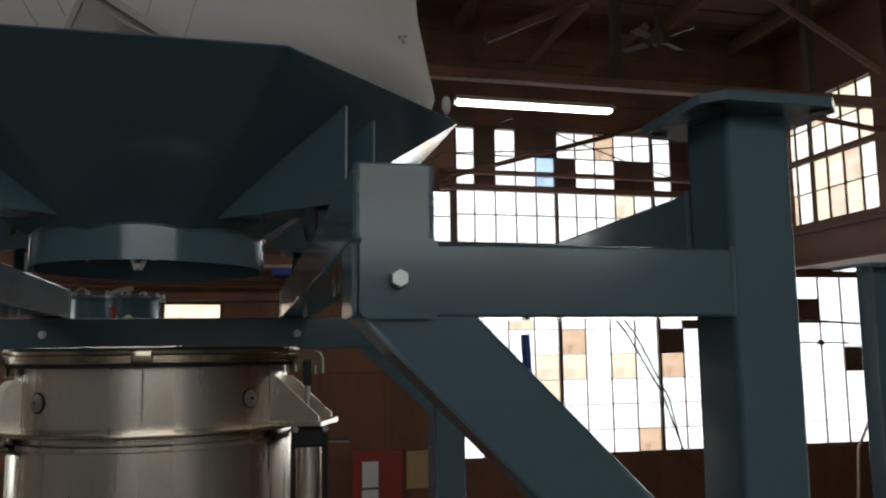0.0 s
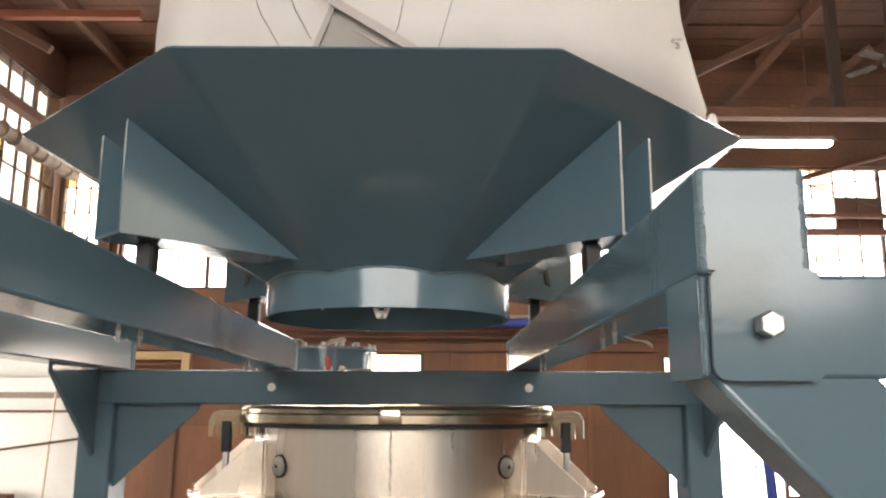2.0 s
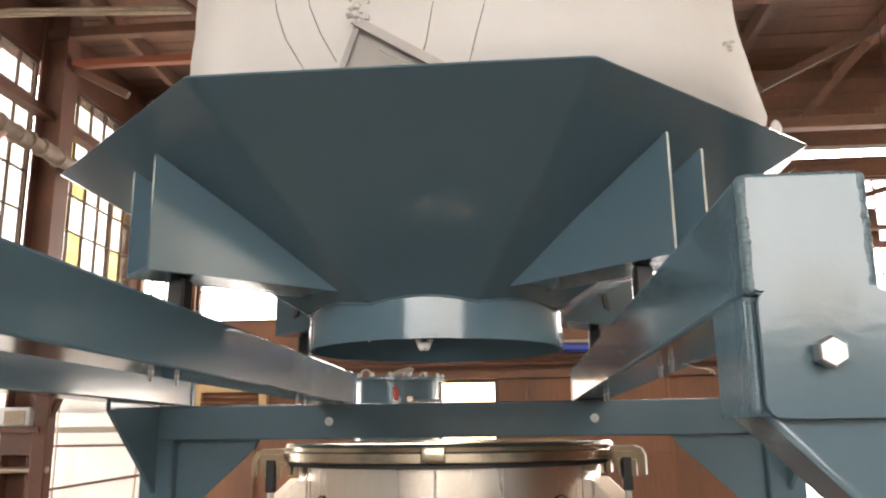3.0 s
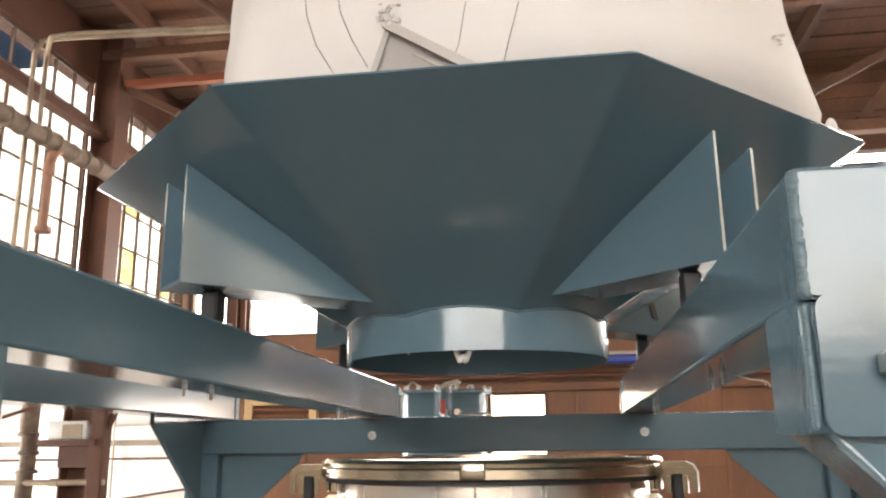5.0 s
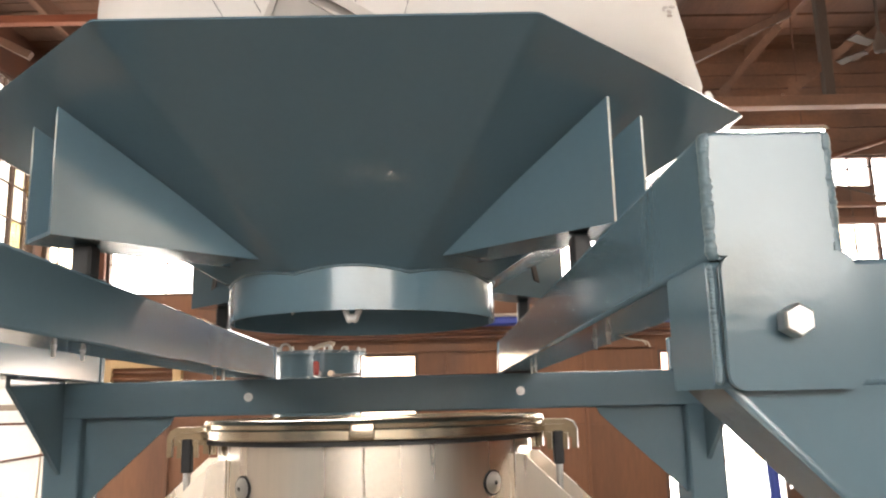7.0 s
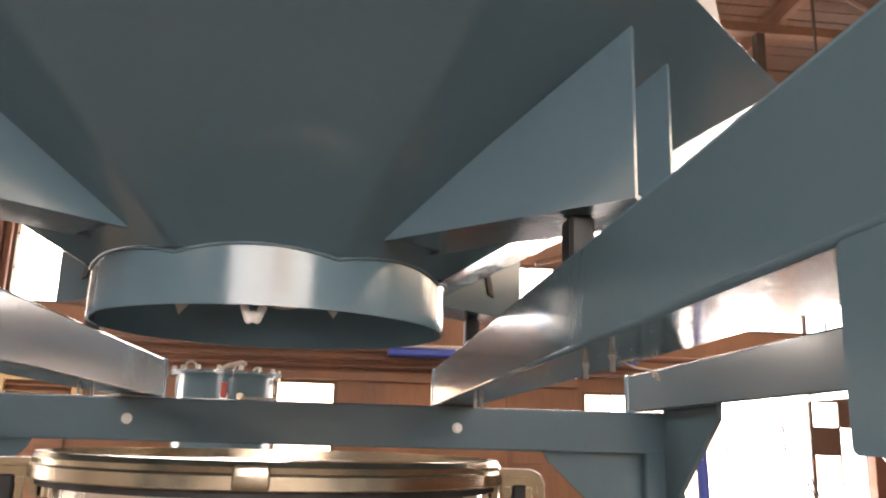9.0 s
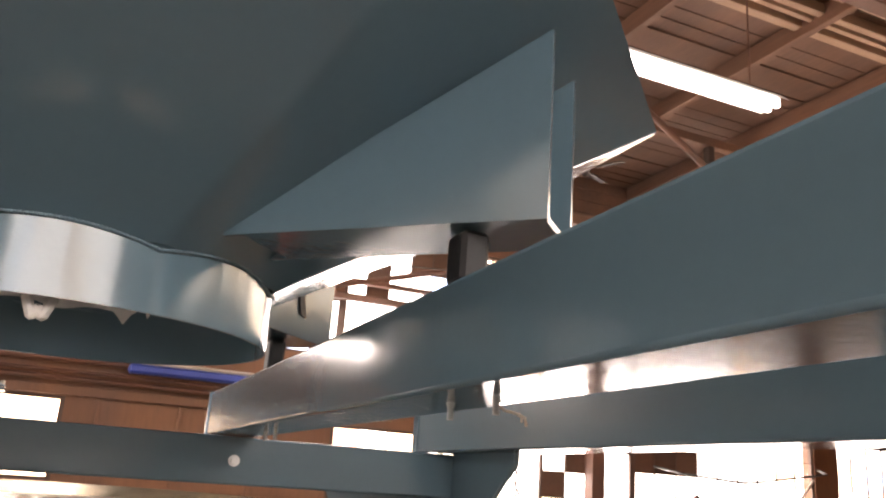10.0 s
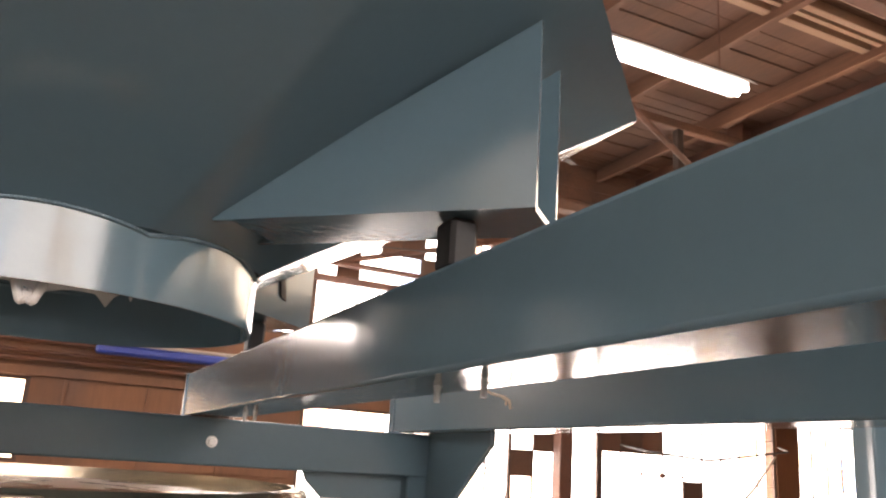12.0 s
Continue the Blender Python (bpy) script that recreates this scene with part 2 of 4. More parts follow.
def prism(points, thick, bm=None):
    """A flat plate: its outline and the vector of its thickness."""
    bm = bm or bmesh.new()
    t = Vector(thick)
    a = [bm.verts.new(Vector(p)) for p in points]
    b = [bm.verts.new(Vector(p) + t) for p in points]
    bm.faces.new(a)
    bm.faces.new(b[::-1])
    for i in range(len(a)):
        j = (i + 1) % len(a)
        bm.faces.new((a[i], b[i], b[j], a[j]))
    return bm


def hexbolt(centre, direction, across, height, bm=None, washer=True):
    bm = bm or bmesh.new()
    c, d = Vector(centre), Vector(direction).normalized()
    if washer:
        rod(c, c + d * height * 0.2, across * 0.72, bm, 20)
    rod(c + d * height * 0.2, c + d * height * 0.88, across * 0.577, bm, 6)
    rod(c + d * height * 0.88, c + d * height, across * 0.577, bm, 6, across * 0.5)
    rod(c + d * height, c + d * height * 1.03, across * 0.34, bm, 12)
    return bm


def bead(a, b, r, seed, parent, label="painted weld bead"):
    """A rippled weld bead from a to b."""
    rng = random.Random(seed)
    a, b = Vector(a), Vector(b)
    n = max(3, int((b - a).length / (r * 0.42)))
    bm = bmesh.new()
    for i in range(n + 1):
        p = a.lerp(b, i / n)
        bmesh.ops.create_icosphere(bm, subdivisions=2, radius=r * rng.uniform(0.92, 1.06), matrix=Matrix.Translation(p + Vector((rng.uniform(-1, 1), 0, rng.uniform(-1, 1))) * r * 0.1))
    return tagged(part("weld", bm, WELD, parent, label, True), kind="stuff")

# ---- the hall ----
Y1, Y0, XL, XR = 12.0, -10.0, -6.0, 9.8
DECK = 9.7


def setting(name, bm, material, label, smooth=False):
    return tagged(part(name, bm, material, None, "", smooth), label, "", "", "structure")


setting("floor", box((-10, Y0 - 0.3, -0.2), (18, Y1 + 0.3, 0)), CONCRETE, "grey worn concrete factory floor")


def window(name, label, at, along, width, height, nx, nz, heavy=5, boarded=(), outward=(0, 1, 0), pane_glass=GLASS, fine=0.008):
    """A steel sash window; at is its lower corner on the inner face. boarded: (column, row) of panes closed with board."""
    w = empty(name, label, "window", "", "structure")
    at, along, out = Vector(at), Vector(along), Vector(outward)
    up = Vector((0, 0, 1))
    turn = Matrix((along, out, up)).transposed().to_4x4()
    pw, ph = width / nx, height / nz
    pane = mesh_of("pane", box((-pw / 2 + 0.01, -0.003, -ph / 2 + 0.01), (pw / 2 - 0.01, 0.003, ph / 2 - 0.01)), pane_glass)
    panel = mesh_of("board", box((-pw / 2 + 0.006, -0.012, -ph / 2 + 0.006), (pw / 2 - 0.006, 0.012, ph / 2 - 0.006)), BOARD)
    spots = set(boarded)
    for i in range(nx):
        for j in range(nz):
            shut = (i, j) in spots
            o = new("board" if shut else "pane", panel if shut else pane)
            o.parent = w
            o.matrix_world = Matrix.Translation(at + along * (pw * (i + 0.5)) + up * (ph * (j + 0.5)) + out * 0.06) @ turn
            if not shut:
                o.visible_shadow = False
    for i in range(nx + 1):
        thick = 0.03 if i % heavy == 0 else fine
        m = mesh_of("mullion", box((-thick, 0.03, 0), (thick, 0.09 if thick > 0.02 else 0.075, height)), SASH)
        o = new("mullion" if thick > 0.02 else "glazing_bar", m)
        o.parent = w
        o.matrix_world = Matrix.Translation(at + along * min(max(pw * i, thick), width - thick)) @ turn
    for j in range(nz + 1):
        thick = 0.022 if j in (0, nz) else fine
        o = new("transom", mesh_of("transom", box((0, 0.035, -thick), (width, 0.08, thick)), SASH))
        o.parent = w
        o.matrix_world = Matrix.Translation(at + up * min(max(ph * j, thick), height - thick)) @ turn
    return w


# back wall, pieces round its openings (lower windows 2.27-4.8, upper 5.8-7.85)
T = 0.3
bw = bmesh.new()
for lo, hi in (((-10, 0), (-5.0, 5.6)),):
    box((lo[0], Y1, lo[1]), (hi[0], Y1 + T, hi[1]), 0, bw)
setting("wall_back_white", bw, WHITEWALL, "white painted masonry wall of the side aisle")
bb = bmesh.new()
for x0, x1, z0, z1 in ((-5.0, -1.03, 0, 5.8), (-1.03, -0.1, 0, 3.75), (-1.03, -0.1, 4.83, 5.8), (-0.1, 3.57, 0, 5.8), (3.57, 17.5, 0, 2.27),
                       (3.57, 9.07, 4.8, 5.8), (9.07, 17.5, 5.35, 5.8), (13.35, 13.95, 2.27, 5.35), (16.6, 17.5, 2.27, 5.35), (-10, XL, 5.6, 5.8), (-6.3, -5.95, 5.8, 7.85), (-5.24, -4.95, 5.8, 7.85), (-0.7, 1.9, 5.8, 7.85), (1.9, 3.57, 6.72, 7.85), (9.07, XR + 0.3, 5.8, 7.85)):
    box((x0, Y1, z0), (x1, Y1 + T, z1), 0, bb)
setting("wall_back", bb, PLY, "brown boarded end wall of the hall")

window("window_1", "tall steel sash window with frosted and boarded panes", (3.57, Y1, 2.27), (1, 0, 0), 5.5, 2.53, 12, 6, 4,
       ((8, 4), (9, 5), (4, 0), (10, 1)), fine=0.0065)
window("window_15", "steel sash window of the side aisle with boarded panes", (9.07, Y1, 2.27), (1, 0, 0), 4.28, 3.08, 9, 7, 9, ((0, 5), (1, 5), (2, 5), (4, 3)), fine=0.0055)
window("window_16", "steel sash window of the side aisle", (13.95, Y1, 2.27), (1, 0, 0), 2.65, 3.08, 6, 7, 6, (), fine=0.0055)
ub = bmesh.new()
for k in range(8):
    box((-6.3, Y1 - random.Random(k).uniform(0, 0.015), 7.85 + k * 0.2313), (XR + 0.3, Y1 + T, 7.85 + k * 0.2313 + 0.222), 0, ub)
setting("wall_back_high", ub, TIMBER, "dark brown horizontal boarding above the high windows")
window("window_2", "high steel sash window with several boarded panes", (3.57, Y1, 5.8), (1, 0, 0), 5.5, 2.05, 15, 4, 5,
       ((1, 3), (3, 3), (4, 3), (5, 2), (1, 2), (8, 2), (9, 2), (11, 2), (11, 3)))
window("window_3", "high steel sash window with pale frosted panes", (-4.95, Y1, 5.8), (1, 0, 0), 4.25, 2.05, 9, 4, 3, ((3, 3),))
window("window_18", "narrow high steel sash window in the corner", (-5.95, Y1, 5.8), (1, 0, 0), 0.71, 2.05, 3, 5, 3, (), pane_glass=STAINGLASS)
for x0, x1, d in ((-5.24, -5.16, 0.1), (-5.14, -5.04, 0.16), (-5.02, -4.93, 0.08)):
    tagged(part("mullion_post", box((x0, Y1 - d, 5.72), (x1, Y1 - 0.003, 7.84), 0.006), RUST), "brown timber post between the high corner windows", "post", "corner posts", "structure")
window("window_19", "high steel sash window with pale frosted panes", (1.9, Y1, 5.8), (1, 0, 0), 1.67, 0.92, 4, 2, 4, ())
window("window_4", "small bright window in the brown end wall", (-1.03, Y1, 3.75), (1, 0, 0), 0.93, 1.08, 1, 1, 1)

# clerestory walls of the nave, with a lower aisle on either side
for nm, x, out, zb, zt, nz, dirt in (("right", XR, 1, 6.16, 8.42, 4, ()), ("left", XL, -1, 5.85, 8.95, 6, ())):
    w = bmesh.new()
    a, b = (x, x + T) if out > 0 else (x - T, x)
    box((a, Y0, 5.45), (b, Y1, zb), 0, w)
    box((a, Y0, zt), (b, Y1, DECK), 0, w)
    setting("wall_" + nm, w, RUST, "brown clerestory wall above the side aisle")
    for i in range(5):
        y0 = -8.24 + 4.36 * i
        wide, cols = (4.1, 10) if i < 4 else (2.75, 7)
        ob = window("window_%d" % ((5 if nm == "right" else 10) + i), "clerestory steel sash window with stained yellowish panes", (x, y0, zb), (0, 1, 0), wide, zt - zb, cols, nz, 5, ((3, 1), (7, nz - 1)) if i < 3 else (), (out, 0, 0), STAINGLASS if out > 0 else DIMSTAINGLASS)
    box((a, Y0, zb), (b, -8.24, zt), 0, w2 := bmesh.new())
    setting("wall_infill_" + nm, w2, RUST, "brown end panel of the clerestory")
    for i in range(5):
        yy = -8.39 + 4.36 * i
        c = empty("steel_column", "rust brown riveted steel column at the clerestory wall", "column", "hall columns", "structure")
        s = -out
        foot = 6.02 if out > 0 and i == 4 else 0.0
        part("web", box((x + s * 0.02, yy - 0.02, foot), (x + s * 0.36, yy + 0.02, DECK - 0.02)), RUST, c)
        part("flange", box((x + s * 0.34, yy - 0.16, foot), (x + s * 0.37, yy + 0.16, DECK - 0.02)), RUST, c)
        part("flange", box((x + s * 0.01, yy - 0.16, foot), (x + s * 0.04, yy + 0.16, DECK - 0.02)), RUST, c)
    g = empty("girt", "rust brown steel girt running across the clerestory windows", "beam", "clerestory girts", "structure")
    zg = 7.22 if out > 0 else 8.13
    part("channel", box((x - out * 0.16, Y0, zg), (x - out * 0.02, Y1, zg + (0.09 if out > 0 else 0.15)), 0.008), RUST, g)
    part("flange", box((x - out * 0.22, Y0, zg - 0.015), (x - out * 0.16, Y1, zg + 0.015)), RUST, g)
    cr = empty("crane_beam", "deep rust brown crane runway beam below the clerestory", "beam", "crane beams", "structure")
    part("web", box((x - out * 0.13, Y0, 5.45), (x - out * 0.1, Y1, 5.98)), RUST, cr)
    part("flange", box((x - out * 0.24, Y0, 5.98), (x - out * 0.0, Y1, 6.02)), RUST, cr)
    part("flange", box((x - out * 0.24, Y0, 5.41), (x - out * 0.0, Y1, 5.45)), RUST, cr)
    far = 17.2 if out > 0 else -9.7
    lo, hi = sorted((x + out * T, far))
    setting("roof_aisle_" + nm, box((lo, Y0, 5.46), (hi, Y1, 5.6)), TIMBER, "low dark timber roof of the side aisle")
    lo, hi = sorted((far, far + out * 0.3))
    aw = bmesh.new()
    # opening out of view, added to let the aisle's fill lamp in
    if out < 0:
        for y0, y1, z0, z1 in ((Y0, 6.2, 0, 5.6), (10.8, Y1, 0, 5.6), (6.2, 10.8, 0, 1.9), (6.2, 10.8, 4.9, 5.6)):
            box((lo, y0, z0), (hi, y1, z1), 0, aw)
    else:
        box((lo, Y0, 0), (hi, Y1, 5.6), 0, aw)
    setting("wall_aisle_" + nm, aw, WHITEWALL if out < 0 else PLY, "plain outer wall of the side aisle")

# bright overcast sky seen through the windows
for nm, lo, hi in (("back", (-14, 14.0, -1), (24, 14.1, 12)), ("right", (18.5, -11, 5.7), (18.6, 13, 16)), ("left", (-11.1, -11, 0), (-11, 13, 14)), ("front", (-9, -13.1, 2), (10, -13, 14))):
    setting("backdrop_" + nm, box(lo, hi), DAYDIM if nm in ("right", "front") else DAY, "bright plain overcast sky outside the windows")

# wall behind, with the wide daylit opening that the glossy paint mirrors
fw = bmesh.new()
for x0, x1, z0, z1 in ((-10, -4.2, 0, 5.6), (5.9, 17.5, 0, 5.6), (-4.2, 5.9, 0, 5.25), (-4.2, 5.9, 9.25, DECK), (-6.3, -4.2, 5.6, DECK), (5.9, XR + 0.3, 5.6, DECK)):
    box((x0, Y0 - T, z0), (x1, Y0, z1), 0, fw)
setting("wall_front", fw, WHITEWALL, "white painted wall with a wide high window opening")

window("window_17", "wide steel sash window behind the machine", (-4.2, Y0, 5.25), (1, 0, 0), 10.1, 4.0, 14, 5, 5, (), (0, -1, 0))
tagged(part("wall_post", box((8.02, Y1 - 0.3, 0), (8.27, Y1 - 0.05, 7.84), 0.01), RUST), "rust brown steel post in front of the window", "post", "", "structure")

# roof deck, purlins, trusses
rf = bmesh.new()
box((XL - T, Y0 - T, DECK + 0.05), (XR + T, Y1 + T, DECK + 0.2), 0, rf)
y = Y0
rng = random.Random(5)
while y < Y1 - 0.1:
    d = rng.uniform(0.0, 0.025)
    box((XL - T, y + 0.007, DECK - d), (XR + T, y + 0.243, DECK + 0.05), 0, rf)
    y += 0.25
setting("ceiling", rf, TIMBER, "dark brown timber plank roof deck")
for i in range(9):
    x = XL + 0.9 + i * 1.75
    p = empty("purlin", "dark brown timber purlin under the roof deck", "beam", "roof purlins", "structure")
    part("joist", box((x - 0.05, Y0, DECK - 0.27), (x + 0.05, Y1 - 0.03, DECK - 0.026), 0.006), TIMBER, p)


def truss(y, z0=8.72):
    t = empty("roof_truss", "rust brown steel roof truss with diagonal struts", "truss", "roof trusses", "structure")
    part("bottom_chord", box((XL + 0.05, y - 0.09, z0), (XR - 0.05, y + 0.09, z0 + 0.14), 0.01), RUST, t)
    part("top_chord", box((XL + 0.05, y - 0.07, DECK - 0.42), (XR - 0.05, y + 0.07, DECK - 0.28), 0.01), RUST, t)
    n = 8
    s = (XR - XL - 0.3) / n
    for k in range(n):
        xa = XL + 0.15 + s * k
        lo, hi = z0 + 0.1, DECK - 0.32
        za, zb = (lo, hi) if k % 2 == 0 else (hi, lo)
        part("strut", rod((xa, y, za), (xa + s, y, zb), 0.045, None, 6), RUST, t)
        part("post", box((xa - 0.03, y - 0.03, lo), (xa + 0.03, y + 0.03, hi)), RUST, t)
    return t


for yy in (4.64, 0.28, -4.1, -8.4):
    truss(yy)
# the bay nearest the end wall: a lower beam on the right with posts and raking struts, short members on the left
bay = empty("roof_truss", "brown timber roof truss with raking struts before the end wall", "truss", "roof trusses", "structure")
part("bottom_chord", box((0.1, 8.9, 7.56), (XR - 0.38, 9.08, 7.7), 0.01), TIMBER, bay)
part("top_chord", box((XL + 0.05, 8.93, DECK - 0.42), (XR - 0.05, 9.07, DECK - 0.28), 0.01), TIMBER, bay)
for xp in (0.25, 5.13, 8.2):
    part("post", box((xp - 0.06, 8.94, 7.7), (xp + 0.06, 9.06, DECK - 0.42), 0.006), FANBROWN, bay)
for a, b in (((3.27, 9.0, 8.14), (4.75, 9.0, 8.85)), ((3.74, 9.0, 7.72), (4.59, 9.0, 8.66)), ((4.58, 9.0, 7.72), (5.63, 9.0, 8.54)), ((-5.59, 9.0, 8.86), (-4.82, 9.0, 8.45))):
    a, b = Vector(a), Vector(b)
    across = (b - a).normalized().cross(Vector((0, 1, 0))) * 0.05
    part("strut", prism([a - across, b - across, b + across, a + across], (0, 0.08, 0)), TIMBER, bay)
part("tie_beam", box((XL + 0.4, 8.95, 8.86), (-3.7, 9.07, 8.96), 0.006), REDWOOD, bay, "reddish timber tie beam")
# knee braces and long diagonal rods in the roof plane
for k, (a, b) in enumerate((((-4.6, 5.5, 9.35), (-3.0, 9.0, 8.8)), ((XR - 0.3, 9.0, 7.2), (6.6, 11.2, 8.5)), ((XR - 0.3, 9.0, 8.1), (4.0, 6.9, 9.2)), ((8.0, 11.8, 8.2), (2.8, 11.8, 6.7)))):
    o = rod(a, b, 0.045, None, 8)
    tagged(part("tie_rod", o, RUST), "thin rust brown steel bracing rod under the roof", "rod", "roof bracing", "structure")
tagged(part("girt", box((3.3, Y1 - 0.2, 6.68), (9.5, Y1 - 0.06, 6.78), 0.008), RUST), "rust brown steel girt across the high window", "beam", "back girts", "structure")
tagged(part("girt", box((3.3, Y1 - 0.2, 6.96), (9.5, Y1 - 0.06, 7.03), 0.008), RUST), "rust brown steel girt across the high window", "beam", "back girts", "structure")

for yr, wd in ((5.56, 0.035), (5.88, 0.05), (6.02, 0.035), (6.22, 0.06)):
    tagged(part("rafter", box((2.6, yr - wd, DECK - 0.16), (XR - 0.02, yr + wd, DECK - 0.027), 0.005), RAFTER), "pale brown sawn timber rafter under the roof deck", "rafter", "pale rafters", "structure")

# plywood sheets, battens and pipes on the back wall
rng = random.Random(11)
for i in range(8):
    x = -4.9 + i * 1.05
    if x > 3.0:
        break
    for z0, z1 in ((0.02, 2.4), (2.42, 3.7), (3.72, 4.82)):
        if z1 > 2.5 and x < -0.1 and x + 1.03 > -1.03 and z0 > 2.0:
            continue
        b = tagged(part("plywood_sheet", box((x, Y1 - 0.02, z0), (min(x + 1.03, 3.5), Y1 - 0.004, z1), 0.003), PLY), "brown stained plywood sheet fixed to the end wall", "plywood", "wall sheets", "structure")
    if -1.1 < x < -0.05:
        continue
    tagged(part("batten", box((x - 0.045, Y1 - 0.055, 0.02), (x + 0.0, Y1 - 0.022, 4.95), 0.004), PLY), "brown timber batten between plywood sheets", "batten", "wall battens", "structure")
tagged(part("rail", box((-4.9, Y1 - 0.12, 4.84), (3.5, Y1 - 0.024, 4.96), 0.006), PLY), "brown timber rail above the plywood sheets", "rail", "", "structure")
for z, r in ((5.05, 0.035), (5.14, 0.025), (5.3, 0.05)):
    tagged(part("pipe", rod((-5.0, Y1 - 0.2, z), (9.0, Y1 - 0.2, z), r, None, 10), RUST, None, "", True), "long rusty service pipe along the end wall", "pipe", "wall pipes")
tagged(part("blue_duct", box((0.6, Y1 - 0.5, 5.19), (4.3, Y1 - 0.25, 5.31), 0.03), BLUEPAINT), "deep blue duct along the brown end wall", "duct")

tagged(part("pipe", rod((0.2, Y1 - 0.36, 5.345), (4.6, Y1 - 0.36, 5.345), 0.028, None, 10), PALECABLE, None, "", True), "thin pale pipe above the blue duct", "pipe", "wall pipes")

lv = empty("louvre", "tan timber framed louvre vent in the end wall", "vent")
for a, b in (((-4.85, 4.15), (-4.72, 4.82)), ((-3.8, 4.15), (-3.67, 4.82)), ((-4.72, 4.7), (-3.8, 4.82)), ((-4.72, 4.15), (-3.8, 4.24))):
    part("frame_bar", box((a[0], Y1 - 0.13, a[1]), (b[0], Y1 - 0.024, b[1]), 0.006), CARD, lv)
for k in range(5):
    z = 4.27 + 0.09 * k
    part("slat", prism(((-4.72, Y1 - 0.11, z), (-3.8, Y1 - 0.11, z), (-3.8, Y1 - 0.03, z + 0.06), (-4.72, Y1 - 0.03, z + 0.06)), (0, 0, 0.012)), PLY, lv)

# red door and tan board below the windows
dr = empty("door_1", "red painted door with a narrow glazed light", "door", "", "structure")
part("leaf", box((1.88, Y1 - 0.08, 0), (2.65, Y1 - 0.025, 2.5), 0.008), REDPAINT, dr)
part("glass_light", box((2.02, Y1 - 0.095, 1.2), (2.27, Y1 - 0.082, 2.35)), WHITEENAMEL, dr, "pale narrow glass light")
part("glazing_bar", box((2.02, Y1 - 0.105, 1.93), (2.27, Y1 - 0.097, 1.96)), RUST, dr)
tagged(part("notice_board", box((2.72, Y1 - 0.06, 1.9), (3.1, Y1 - 0.025, 2.48), 0.006), CARD), "tan notice board beside the red door", "board")

# fluorescent lamps


def strip_lamp(x0, x1, y, z):
    s = empty("strip_light", "lit twin tube fluorescent strip light hanging from the roof", "ceiling light", "strip lights")
    part("housing", box((x0, y - 0.06, z + 0.05), (x1, y + 0.06, z + 0.11), 0.006), WHITEENAMEL, s)
    part("reflector", prism(((x0, y - 0.16, z + 0.02), (x0, y - 0.06, z + 0.1), (x0, y + 0.06, z + 0.1), (x0, y + 0.16, z + 0.02), (x0, y + 0.06, z + 0.112), (x0, y - 0.06, z + 0.112)), (x1 - x0, 0, 0)), WHITEENAMEL, s)
    h = (x1 - x0) / 2
    for k in range(2):
        part("tube", rod((x0 + h * k + 0.03, y - 0.05, z + 0.01), (x0 + h * (k + 1) - 0.03, y - 0.05, z + 0.01), 0.026, None, 10), TUBE, s, "glowing white tube", True)
        part("tube", rod((x0 + h * k + 0.03, y + 0.05, z + 0.01), (x0 + h * (k + 1) - 0.03, y + 0.05, z + 0.01), 0.026, None, 10), TUBE, s, "glowing white tube", True)
    for xh in (x0 + 0.3, x1 - 0.3):
        part("hanger", rod((xh, y, z + 0.11), (xh, y, DECK - 0.02), 0.008, None, 6), RUST, s)


strip_lamp(3.15, 5.62, 10.2, 7.62)
strip_lamp(3.05, 5.35, 4.95, 7.52)

# ceiling fan
fn = empty("ceiling_fan", "dark brown four bladed ceiling fan hanging at rest", "fan")
FX, FY, FZ = 4.66, 7.0, 7.45
part("downrod", rod((FX, FY, FZ + 0.1), (FX, FY, DECK - 0.02), 0.015, None, 8), FANBROWN, fn)
part("motor", lathe(((0.02, FZ - 0.06), (0.06, FZ - 0.04), (0.07, FZ + 0.04), (0.05, FZ + 0.1), (0.02, FZ + 0.16)), (FX, FY), 20), FANBROWN, fn, "", True)
for k in range(4):
    a = 0.5 + k * math.pi / 2
    d, s = Vector((math.cos(a), math.sin(a), 0)), Vector((-math.sin(a), math.cos(a), 0))
    c = Vector((FX, FY, FZ))
    part("blade", prism([c + d * 0.15 - s * 0.04, c + d * 0.46 - s * 0.05, c + d * 0.46 + s * 0.05 + Vector((0, 0, 0.02)), c + d * 0.15 + s * 0.04 + Vector((0, 0, 0.02))], (0, 0, 0.01)), FANBROWN, fn)

# pipes on the clerestory side
tagged(part("lagged_pipe", ragged((-5.4, -2.0, 7.42), (-5.4, 11.0, 7.42), 0.098, 3), LAG, None, "", True), "thick lagged pipe with ragged wrapping along the clerestory", "pipe")
vp = empty("drop_pipe", "pinkish brown pipe dropping from the lagged pipe", "pipe")
part("riser", rod((-5.4, 7.28, 6.42), (-5.4, 7.28, 7.2), 0.048, None, 16), PINKPIPE, vp, "", True)
part("elbow", chain(((-5.4, 7.28, 7.15), (-5.4, 7.32, 7.28), (-5.4, 7.42, 7.36)), 0.056, None, 14), PINKPIPE, vp, "", True)
part("coupling", rod((-5.4, 7.28, 7.02), (-5.4, 7.28, 7.14), 0.066, None, 16), PINKPIPE, vp, "", True)
part("flange", rod((-5.4, 7.28, 6.37), (-5.4, 7.28, 6.43), 0.092, None, 18), PINKPIPE, vp, "", True)
